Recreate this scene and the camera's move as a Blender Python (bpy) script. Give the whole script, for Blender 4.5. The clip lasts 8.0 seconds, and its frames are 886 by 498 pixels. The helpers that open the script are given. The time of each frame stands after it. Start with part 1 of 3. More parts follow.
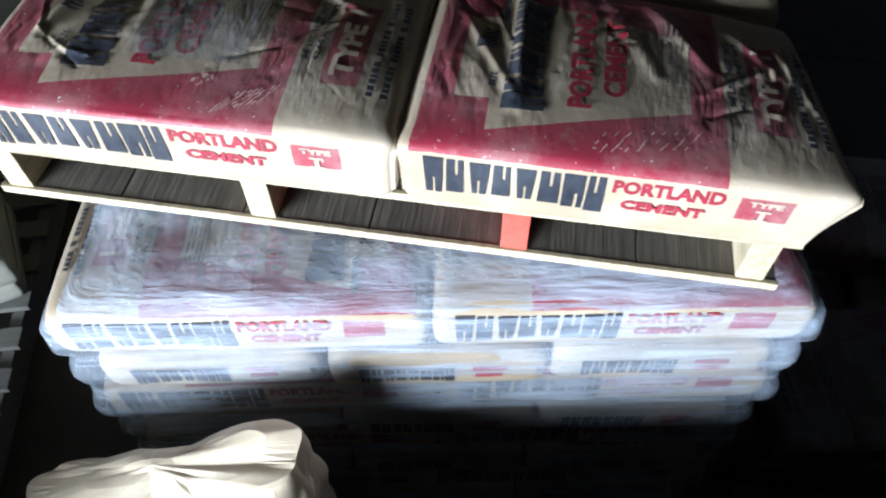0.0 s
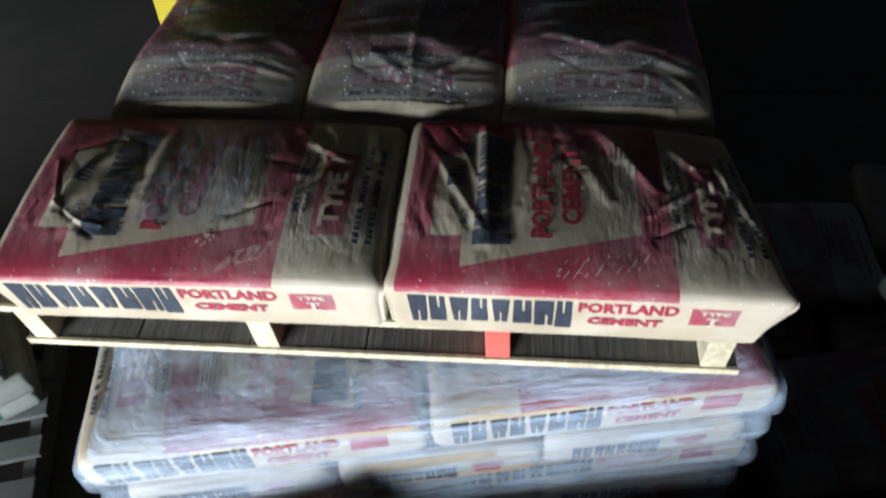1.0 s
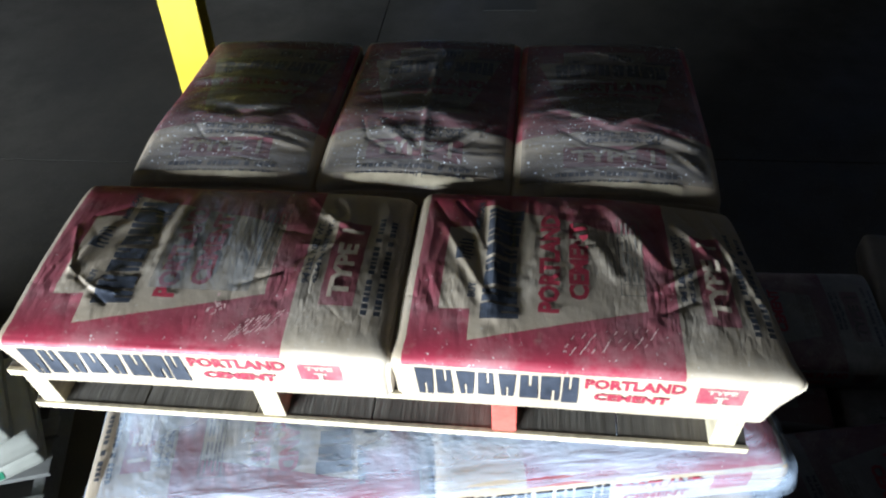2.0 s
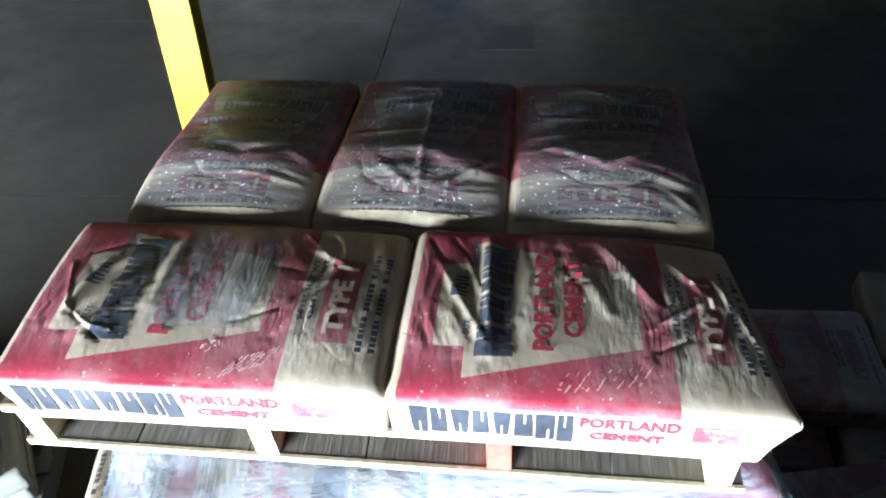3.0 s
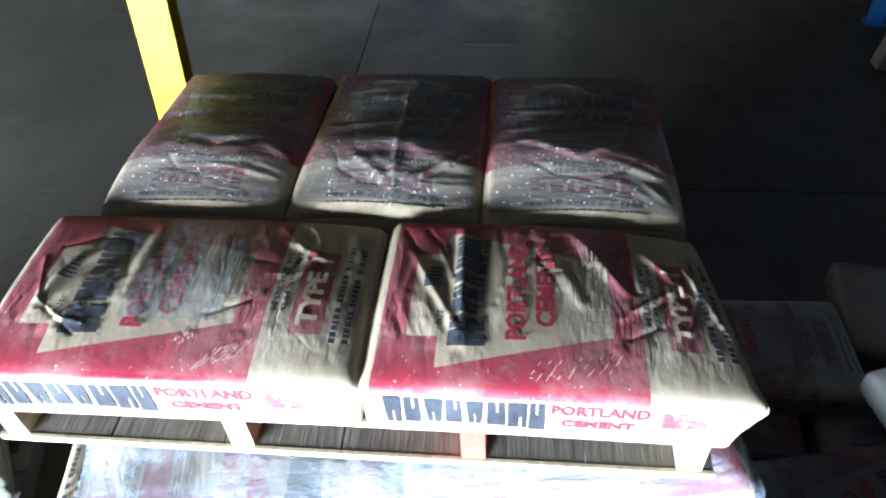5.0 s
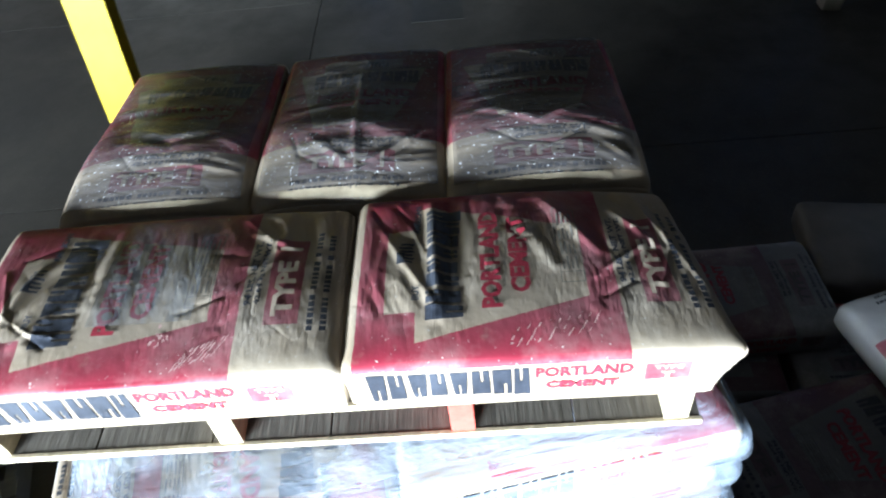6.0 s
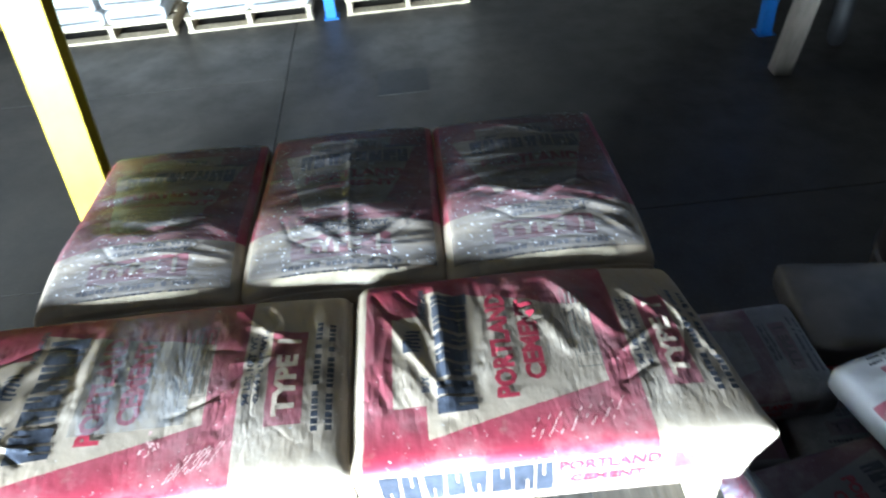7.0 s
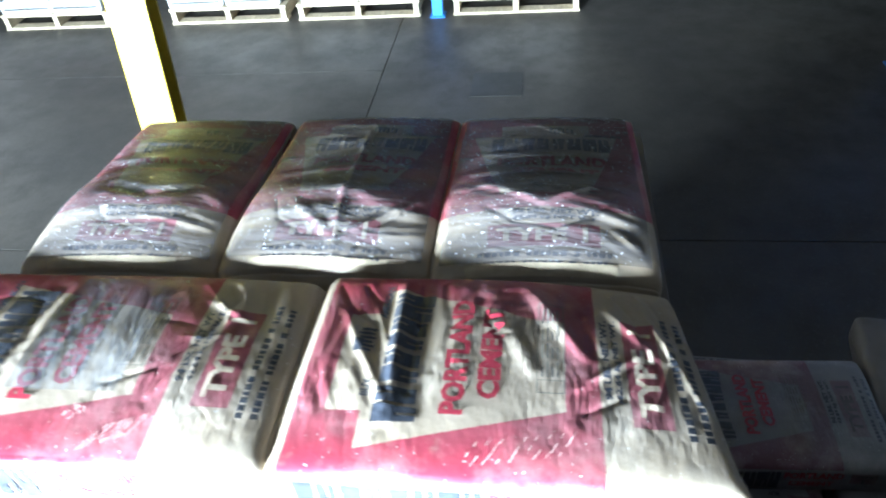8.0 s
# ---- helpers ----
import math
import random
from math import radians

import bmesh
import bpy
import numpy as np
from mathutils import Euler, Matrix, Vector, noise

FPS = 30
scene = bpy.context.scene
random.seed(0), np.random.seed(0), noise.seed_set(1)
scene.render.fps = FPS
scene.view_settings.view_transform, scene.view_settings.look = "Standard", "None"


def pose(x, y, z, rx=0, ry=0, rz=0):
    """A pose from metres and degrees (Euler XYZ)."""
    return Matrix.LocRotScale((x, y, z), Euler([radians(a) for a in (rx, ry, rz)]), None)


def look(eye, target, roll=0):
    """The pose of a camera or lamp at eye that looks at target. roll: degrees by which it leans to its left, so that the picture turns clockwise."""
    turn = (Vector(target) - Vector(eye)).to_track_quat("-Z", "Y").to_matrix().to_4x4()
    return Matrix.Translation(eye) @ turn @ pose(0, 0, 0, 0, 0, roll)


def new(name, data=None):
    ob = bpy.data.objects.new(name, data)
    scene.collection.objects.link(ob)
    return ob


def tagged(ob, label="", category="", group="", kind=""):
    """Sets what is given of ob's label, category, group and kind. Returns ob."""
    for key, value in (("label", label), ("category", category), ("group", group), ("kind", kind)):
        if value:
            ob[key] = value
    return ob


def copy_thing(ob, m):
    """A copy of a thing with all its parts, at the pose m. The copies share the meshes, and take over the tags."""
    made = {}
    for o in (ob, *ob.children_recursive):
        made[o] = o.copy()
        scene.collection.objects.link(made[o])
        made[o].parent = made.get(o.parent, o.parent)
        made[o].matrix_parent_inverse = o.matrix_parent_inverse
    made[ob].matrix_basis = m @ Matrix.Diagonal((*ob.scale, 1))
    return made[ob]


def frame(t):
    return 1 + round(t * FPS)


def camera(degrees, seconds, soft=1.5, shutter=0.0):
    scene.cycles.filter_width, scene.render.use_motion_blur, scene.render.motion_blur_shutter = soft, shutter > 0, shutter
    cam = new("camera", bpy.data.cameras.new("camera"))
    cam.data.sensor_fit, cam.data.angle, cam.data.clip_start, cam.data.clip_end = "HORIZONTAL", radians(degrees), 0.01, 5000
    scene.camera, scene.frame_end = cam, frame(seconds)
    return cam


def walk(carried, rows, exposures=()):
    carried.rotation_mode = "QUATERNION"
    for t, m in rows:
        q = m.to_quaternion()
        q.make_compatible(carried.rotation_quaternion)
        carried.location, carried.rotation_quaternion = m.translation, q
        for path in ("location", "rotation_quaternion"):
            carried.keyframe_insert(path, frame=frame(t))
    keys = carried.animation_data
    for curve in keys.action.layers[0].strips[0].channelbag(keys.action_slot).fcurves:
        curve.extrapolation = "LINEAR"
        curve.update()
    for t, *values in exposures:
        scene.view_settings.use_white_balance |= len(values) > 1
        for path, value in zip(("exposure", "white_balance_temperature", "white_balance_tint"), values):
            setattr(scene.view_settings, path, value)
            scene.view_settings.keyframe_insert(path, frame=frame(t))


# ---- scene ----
import collections

cam = camera(62.4, 8.0, soft=2.1, shutter=0.4)
PATH = [
    (0, (0.161, -0.656, 2.206), (-0.039, 0.503, 0.589), -0.6),
    (0.5, (0.179, -0.631, 2.295), (0.007, 0.461, 0.628), -3.9),
    (1, (0.182, -0.612, 2.379), (-0.02, 0.618, 0.815), -5.6),
    (1.5, (0.182, -0.608, 2.392), (-0.041, 0.679, 0.877), -6.0),
    (2, (0.185, -0.602, 2.405), (-0.049, 0.743, 0.944), -5.1),
    (3.5, (0.192, -0.602, 2.411), (-0.037, 0.818, 1.021), -4.4),
    (4, (0.184, -0.603, 2.411), (-0.025, 0.816, 1.017), -3.4),
    (4.5, (0.199, -0.607, 2.413), (0.005, 0.817, 1.023), -3.3),
    (6, (0.214, -0.614, 2.395), (0.095, 0.764, 0.95), -7.7),
    (6.5, (0.207, -0.578, 2.398), (0.295, 0.825, 0.975), -5.2),
    (7, (0.147, -0.555, 2.39), (0.147, 0.941, 1.063), -6.3),
    (7.5, (0.197, -0.53, 2.37), (0.015, 0.983, 1.075), -6.3),
    (8, (0.335, -0.489, 2.298), (0.056, 1.015, 1.01), -6.2),
]
walk(cam, [(t, look(eye, target, roll)) for t, eye, target, roll in PATH],
 exposures=[(0.0, 0.0, 5950, 8.0), (0.5, -0.3, 5950, 8.0), (1.0, -0.4, 6050, 6.0), (1.5, -0.05, 6000, 7.0), (2.0, 0.35, 5950, 6.0), (3.4, 1.5, 5800, 4.0),
                (4.6, 1.5, 5800, 4.0), (6.0, 1.15, 5800, 4.0), (6.6, 1.5, 5750, 4.0), (7.0, 2.1, 5500, 2.5), (8.0, 2.65, 5450, 1.5)])

# ---- light ----
world = bpy.data.worlds.new("world")
scene.world = world
world.use_nodes = True
sky = world.node_tree.nodes.new("ShaderNodeTexSky")
sky.sky_type, sky.sun_disc = "NISHITA", False
sky.sun_elevation, sky.sun_rotation = radians(40), radians(200)
world.node_tree.links.new(sky.outputs[0], world.node_tree.nodes["Background"].inputs[0])
world.node_tree.nodes["Background"].inputs[1].default_value = 0.02


def door_light(name, eye, target, width, height, power, colour):
    data = bpy.data.lights.new(name, "AREA")
    data.shape, data.size, data.size_y, data.energy, data.color = "RECTANGLE", width, height, power, colour
    data.spread = radians(95)
    ob = new(name, data)
    ob.matrix_world = look(eye, target)
    return ob


door_light("dock_door_daylight", (-3.7, -6.0, 2.045), (-0.6, 0.0, 1.5), 4.2, 1.59, 715, (0.9, 0.965, 1.0))
door_light("side_door_daylight", (-5.9, 5.6, 1.5), (-1.0, 5.4, 0.4), 1.7, 2.2, 7, (1.0, 0.97, 0.93))


# ---- materials ----
class Nodes:
    """Short-hand for node trees."""

    def __init__(self, name, rough=0.6, metal=0.0, coat=0.0):
        self.mat = bpy.data.materials.new(name)
        self.mat.use_nodes = True
        self.tree = self.mat.node_tree
        self.shader = self.tree.nodes["Principled BSDF"]
        self.shader.inputs["Roughness"].default_value = rough
        self.shader.inputs["Metallic"].default_value = metal
        self.shader.inputs["Coat Weight"].default_value = coat
        self.shader.inputs["Coat Roughness"].default_value = 0.25

    def link(self, value, socket):
        if hasattr(value, "is_output"):
            self.tree.links.new(value, socket)
        else:
            socket.default_value = value

    def math(self, op, a, b=0.0, c=0.0):
        node = self.tree.nodes.new("ShaderNodeMath")
        node.operation = op
        for value, socket in zip((a, b, c), node.inputs):
            self.link(value, socket)
        return node.outputs[0]

    def coords(self, kind="Object", scale=(1, 1, 1)):
        node = self.tree.nodes.new("ShaderNodeTexCoord")
        if tuple(scale) == (1, 1, 1):
            return node.outputs[kind]
        m = self.tree.nodes.new("ShaderNodeMapping")
        m.inputs["Scale"].default_value = scale
        self.tree.links.new(node.outputs[kind], m.inputs["Vector"])
        return m.outputs[0]

    def noise(self, scale, detail=4.0, vector=None, rough=0.55):
        node = self.tree.nodes.new("ShaderNodeTexNoise")
        node.inputs["Scale"].default_value, node.inputs["Detail"].default_value = scale, detail
        node.inputs["Roughness"].default_value = rough
        self.tree.links.new(vector or self.coords(), node.inputs["Vector"])
        return node.outputs["Fac"]

    def ramp(self, value, low, high, a=0.0, b=1.0):
        node = self.tree.nodes.new("ShaderNodeMapRange")
        node.clamp = True
        for v, socket in zip((value, low, high, a, b), node.inputs):
            self.link(v, socket)
        return node.outputs[0]

    def mix(self, fac, a, b, blend="MIX"):
        node = self.tree.nodes.new("ShaderNodeMix")
        node.data_type, node.blend_type = "RGBA", blend
        for v, socket in ((fac, node.inputs[0]), (a, node.inputs[6]), (b, node.inputs[7])):
            if isinstance(v, tuple):
                v = (*v, 1.0)
            self.link(v, socket)
        return node.outputs[2]

    def random(self):
        return self.tree.nodes.new("ShaderNodeObjectInfo").outputs["Random"]

    def colour(self, value):
        self.link((*value, 1.0) if isinstance(value, tuple) else value, self.shader.inputs["Base Color"])

    def rough(self, value):
        self.link(value, self.shader.inputs["Roughness"])

    def bump(self, height, strength, distance=0.002):
        node = self.tree.nodes.new("ShaderNodeBump")
        node.inputs["Strength"].default_value, node.inputs["Distance"].default_value = strength, distance
        self.tree.links.new(height, node.inputs["Height"])
        self.tree.links.new(node.outputs[0], self.shader.inputs["Normal"])


BAG_L, BAG_W, BAG_H = 0.58, 0.362, 0.118
KRAFT, RED_INK, DARK_INK = (0.35, 0.275, 0.195), (0.235, 0.014, 0.034), (0.028, 0.032, 0.045)


def bag_material(name, kraft, red, dust):
    """Kraft sack: a red field round a bare wedge-shaped panel, a red box below it, with dust and scuffs."""
    n = Nodes(name, 0.6, coat=0.05)
    n.shader.inputs["Coat Roughness"].default_value = 0.3
    uv = n.tree.nodes.new("ShaderNodeSeparateXYZ")
    n.tree.links.new(n.coords("UV"), uv.inputs[0])
    wob = n.math("MULTIPLY", n.math("SUBTRACT", n.noise(60), 0.5), 0.004)
    u, v = n.math("ADD", uv.outputs[0], wob), n.math("ADD", uv.outputs[1], wob)

    def between(x, a, b):
        return n.math("MULTIPLY", n.math("GREATER_THAN", x, a), n.math("LESS_THAN", x, b))

    edge = n.math("MINIMUM", v, n.math("SUBTRACT", BAG_W, v))
    field = n.math("MULTIPLY", between(u, 0.018, 0.43), n.math("GREATER_THAN", edge, -0.012))
    slope = n.math("MULTIPLY_ADD", u, 0.26, 0.002)
    low = n.math("MAXIMUM", slope, n.math("MULTIPLY", n.math("LESS_THAN", u, 0.112), 0.088))
    panel = n.math("MULTIPLY", between(u, 0.062, 0.385), n.math("GREATER_THAN", edge, low))
    field = n.math("MULTIPLY", field, n.math("SUBTRACT", 1.0, panel))
    box = n.math("MULTIPLY", between(u, 0.468, 0.518), between(v, 0.085, 0.275))
    side = n.math("MULTIPLY", between(u, 0.45, 0.512), between(v, -0.064, -0.022))
    back = n.math("MULTIPLY", between(u, BAG_L - 0.512, BAG_L - 0.45), between(v, BAG_W + 0.022, BAG_W + 0.064))
    mask = n.math("MINIMUM", 1.0, n.math("ADD", n.math("ADD", field, box), n.math("ADD", side, back)))
    wear = n.ramp(n.noise(35, 6), 0.62, 0.75)
    mask = n.math("MULTIPLY", mask, n.math("SUBTRACT", 1.0, n.math("MULTIPLY", wear, 0.25)))
    fibre = n.noise(9, 5)
    base = n.mix(n.ramp(fibre, 0.3, 0.7), tuple(c * 0.86 for c in kraft), tuple(min(1, c * 1.1) for c in kraft))
    ink = n.mix(n.ramp(n.noise(14, 4), 0.3, 0.7), tuple(c * 0.8 for c in red), tuple(c * 1.15 for c in red))
    col = n.mix(mask, base, ink)
    cloud = n.ramp(n.noise(5, 6, rough=0.7), 0.48, 0.8, 0.0, dust)
    speck = n.ramp(n.noise(170, 2), 0.7, 0.73, 0.0, 0.9)
    speck = n.math("MULTIPLY", speck, n.ramp(n.noise(7, 3), 0.4, 0.52))
    col = n.mix(n.math("MINIMUM", 1.0, n.math("ADD", cloud, speck)), col, (0.55, 0.52, 0.49))
    top = n.ramp(n.math("MINIMUM", uv.outputs[1], n.math("SUBTRACT", BAG_W, uv.outputs[1])), 0.0, 0.09)
    film = n.ramp(n.noise(3, 5, n.coords("Object", (1, 0.6, 1)), 0.6), 0.3, 0.62, 0.4, 0.85)
    col = n.mix(n.math("MULTIPLY", n.math("MULTIPLY", top, film), 0.16 + dust), col, (0.135, 0.13, 0.135))
    n.colour(col)
    n.rough(n.ramp(n.noise(22, 5), 0.3, 0.7, 0.5, 0.75))
    ridge = n.math("ABSOLUTE", n.math("SUBTRACT", n.noise(26, 3, n.coords("Object", (1, 0.32, 1))), 0.5))
    crease = n.math("MULTIPLY", n.ramp(ridge, 0.0, 0.16), n.math("MULTIPLY", top, n.ramp(n.noise(6, 3), 0.35, 0.6)))
    warp = n.tree.nodes.new("ShaderNodeVectorMath")
    warp.operation = "MULTIPLY_ADD"
    n.link(n.tree.nodes.new("ShaderNodeTexNoise").outputs["Color"], warp.inputs[0])
    warp.inputs[1].default_value = (0.05, 0.05, 0.05)
    n.tree.links.new(n.coords("Object", (1, 0.55, 1)), warp.inputs[2])
    cells = n.tree.nodes.new("ShaderNodeTexVoronoi")
    cells.feature = "DISTANCE_TO_EDGE"
    cells.inputs["Scale"].default_value = 9
    n.tree.links.new(warp.outputs[0], cells.inputs["Vector"])
    sharp = n.math("MULTIPLY", n.ramp(cells.outputs["Distance"], 0.0, 0.04), n.math("MULTIPLY", n.math("ADD", top, 0.12), n.ramp(n.noise(8, 3), 0.5, 0.66, 0.0, 0.3)))
    crease = n.math("ADD", n.math("ADD", crease, sharp), n.math("MULTIPLY", n.noise(90, 4), 0.25))
    n.bump(crease, 0.36, 0.005)
    return n.mat


def plain(name, colour, rough=0.6, metal=0.0, grain=30, amount=0.25, bump=0.2, coat=0.0, stretch=(1, 1, 1)):
    n = Nodes(name, rough, metal, coat)
    a = n.noise(grain, 6, n.coords("Object", stretch))
    b = n.noise(grain / 9, 4)
    f = n.math("MULTIPLY", n.math("ADD", a, b), 0.5)
    n.colour(n.mix(n.ramp(f, 0.35, 0.65), tuple(c * (1 - amount) for c in colour), tuple(min(1.0, c * (1 + amount)) for c in colour)))
    n.rough(n.ramp(b, 0.3, 0.7, max(0.05, rough - 0.1), min(1, rough + 0.1)))
    n.bump(a, bump, 0.004)
    return n.mat


def floor_material():
    n = Nodes("worn_concrete", 0.4)
    big, mid, fine = n.noise(0.7, 5), n.noise(4, 6, rough=0.65), n.noise(60, 4)
    col = n.mix(n.ramp(big, 0.35, 0.65), (0.028, 0.0255, 0.023), (0.054, 0.047, 0.039))
    col = n.mix(n.ramp(mid, 0.45, 0.75, 0, 0.6), col, (0.024, 0.022, 0.02))
    col = n.mix(n.ramp(fine, 0.55, 0.8, 0, 0.4), col, (0.095, 0.088, 0.08))
    n.colour(col)
    n.rough(n.ramp(mid, 0.3, 0.7, 0.42, 0.66))
    n.shader.inputs["Specular IOR Level"].default_value = 0.35
    n.bump(n.math("ADD", fine, mid), 0.25, 0.003)
    return n.mat


M_BAG = bag_material("printed_kraft_sack", KRAFT, RED_INK, 0.38)
M_DARK = plain("dark_ink", DARK_INK, 0.5, grain=90, amount=0.4)
M_RED = plain("red_ink", (0.24, 0.022, 0.04), 0.5, grain=90, amount=0.25)
M_FAINT = plain("faint_grey_ink", (0.1, 0.09, 0.08), 0.6, grain=90, amount=0.3)
M_SCUFF = plain("rubbed_paper_fibre", (0.42, 0.27, 0.26), 0.8, grain=200, amount=0.4)
# Pale lettering darkened to go with the low stack's painted shade.
M_SHADED_INK = plain("shaded_lettering", (0.075, 0.065, 0.064), 0.6)
M_PALE = plain("pale_knockout", (0.4, 0.33, 0.26), 0.5, grain=90, amount=0.15)
M_WOOD = plain("raw_pallet_wood", (0.42, 0.35, 0.24), 0.75, grain=70, amount=0.35, stretch=(1, 0.15, 1))
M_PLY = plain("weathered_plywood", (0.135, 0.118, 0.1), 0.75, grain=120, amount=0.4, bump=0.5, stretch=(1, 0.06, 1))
M_REDWOOD = plain("red_painted_wood", (0.5, 0.07, 0.05), 0.7, grain=70, amount=0.3)
M_FLOOR = floor_material()
M_PATCH = plain("dark_patch", (0.018, 0.017, 0.016), 0.6, grain=20, amount=0.3)
# Unseen walls and ceiling, set near black to hold down bounced light.
M_WALL = plain("near_black_unseen_wall", (0.022, 0.021, 0.02), 0.9, grain=12, amount=0.2)
M_YELLOW = plain("yellow_enamel", (0.52, 0.385, 0.03), 0.42, grain=25, amount=0.12, bump=0.05)
M_BLUE = plain("blue_enamel", (0.03, 0.16, 0.5), 0.45, grain=25, amount=0.15, bump=0.05)
M_STRING = plain("white_twine", (0.7, 0.7, 0.72), 0.7)
M_RUBBER = plain("black_rubber", (0.018, 0.018, 0.02), 0.65)
M_DRUM = plain("dark_brown_plastic", (0.045, 0.032, 0.028), 0.5)
M_GREY = plain("greyed_timber", (0.2, 0.17, 0.14), 0.75, grain=60, amount=0.3, stretch=(1, 1, 0.1))
M_SLAT = plain("grey_pallet_wood", (0.12, 0.117, 0.112), 0.75, grain=60, amount=0.25, stretch=(0.15, 1, 1))
M_PAPER = plain("bare_kraft_paper", (0.55, 0.46, 0.35), 0.6, grain=25, amount=0.12, bump=0.4)
M_GREEN = plain("green_ink", (0.03, 0.2, 0.11), 0.6)
M_GREYSACK = plain("grey_sack_paper", (0.34, 0.335, 0.3), 0.65, grain=14, amount=0.12)
M_PINKSACK = bag_material("white_sack_with_red_print", (0.5, 0.5, 0.53), (0.33, 0.08, 0.12), 0.3)
# Darker copy of the kraft sack: dust, plus the low stack's shade as colour.
M_SHADED = bag_material("shaded_dusty_sack", (0.14, 0.13, 0.14), (0.1, 0.035, 0.052), 0.5)


def film_material():
    n = Nodes("stretch_wrap_sky_tint", 0.16, coat=0.7)
    # Blue sheen of reflected sky, put into the clear film's base colour.
    n.colour((0.68, 0.79, 0.98))
    streak = n.noise(5, 6, n.coords("Object", (0.7, 0.7, 16)), 0.65)
    cloud = n.noise(4, 4)
    n.bump(n.math("ADD", n.math("MULTIPLY", streak, 1.5), n.noise(12, 3, n.coords("Object", (0.5, 0.5, 3)))), 0.55, 0.02)
    clear = n.tree.nodes.new("ShaderNodeBsdfTransparent")
    clear.inputs[0].default_value = (0.95, 0.96, 0.98, 1)
    mix = n.tree.nodes.new("ShaderNodeMixShader")
    n.link(n.ramp(n.math("MULTIPLY", n.math("ADD", streak, cloud), 0.5), 0.42, 0.62, 0.14, 0.52), mix.inputs[0])
    n.tree.links.new(clear.outputs[0], mix.inputs[1])
    n.tree.links.new(n.shader.outputs[0], mix.inputs[2])
    n.tree.links.new(mix.outputs[0], n.tree.nodes["Material Output"].inputs[0])
    return n.mat


# White plastic, dimmed and tinted with the bluish light that falls on it.
M_WOVEN = plain("blue_lit_woven_plastic", (0.17, 0.21, 0.28), 0.5, grain=18, amount=0.25, bump=0.6)
M_FILM = film_material()


def dusty_film(name="dusty_plastic", dull=(0.2, 0.22, 0.25), speck=(0.5, 0.5, 0.52), least=0.15, most=0.5):
    n = Nodes(name, 0.4, coat=0.15)
    n.colour(n.mix(n.ramp(n.noise(150, 3), 0.64, 0.69), dull, speck))
    streak = n.noise(14, 5, n.coords("Object", (1, 0.15, 1)), 0.6)
    ridge = n.math("ABSOLUTE", n.math("SUBTRACT", n.noise(24, 4, n.coords("Object", (1, 0.3, 1))), 0.5))
    cells = n.tree.nodes.new("ShaderNodeTexVoronoi")
    cells.feature = "DISTANCE_TO_EDGE"
    cells.inputs["Scale"].default_value = 15
    n.tree.links.new(n.coords("Object", (1, 0.6, 1)), cells.inputs["Vector"])
    folds = n.math("MULTIPLY", n.ramp(cells.outputs["Distance"], 0.0, 0.08), n.ramp(n.noise(9, 3), 0.42, 0.6, 0.0, 0.7))
    n.bump(n.math("ADD", n.math("ADD", streak, folds), n.ramp(ridge, 0.0, 0.14)), 0.4, 0.005)
    clear = n.tree.nodes.new("ShaderNodeBsdfTransparent")
    mix = n.tree.nodes.new("ShaderNodeMixShader")
    n.link(n.ramp(streak, 0.35, 0.65, least, most), mix.inputs[0])
    n.tree.links.new(clear.outputs[0], mix.inputs[1])
    n.tree.links.new(n.shader.outputs[0], mix.inputs[2])
    n.tree.links.new(mix.outputs[0], n.tree.nodes["Material Output"].inputs[0])
    return n.mat


M_WHITE = plain("white_sack_paper", (0.45, 0.45, 0.45), 0.6, grain=14, amount=0.1)


# ---- building helpers ----
def mesh_of(name, bm, material, smooth=False):
    me = bpy.data.meshes.new(name)
    bm.to_mesh(me)
    bm.free()
    me.materials.append(material)
    if smooth:
        me.polygons.foreach_set("use_smooth", [True] * len(me.polygons))
    return me


def part(name, bm, material, parent, label="", smooth=False):
    ob = new(name, mesh_of(name, bm, material, smooth))
    ob.parent = parent
    return tagged(ob, label)


def box(bm, x0, x1, y0, y1, z0, z1, bevel=0.0):
    made = bmesh.ops.create_cube(bm, size=1.0, matrix=Matrix.LocRotScale(((x0 + x1) / 2, (y0 + y1) / 2, (z0 + z1) / 2), None, (x1 - x0, y1 - y0, z1 - z0)))
    if bevel:
        edges = {e for v in made["verts"] for e in v.link_edges}
        bmesh.ops.bevel(bm, geom=list(edges), offset=bevel, segments=2, affect="EDGES", profile=0.6)
    return bm


def block(x0, x1, y0, y1, z0, z1, bevel=0.0):
    return box(bmesh.new(), x0, x1, y0, y1, z0, z1, bevel)


def thing(name, m, label, category, group=""):
    ob = new(name)
    ob.empty_display_size = 0.1
    ob.matrix_world = m
    return tagged(ob, label, category, group)


def structure(name, bm, material, label=""):
    return tagged(new(name, mesh_of(name, bm, material)), label, kind="structure")


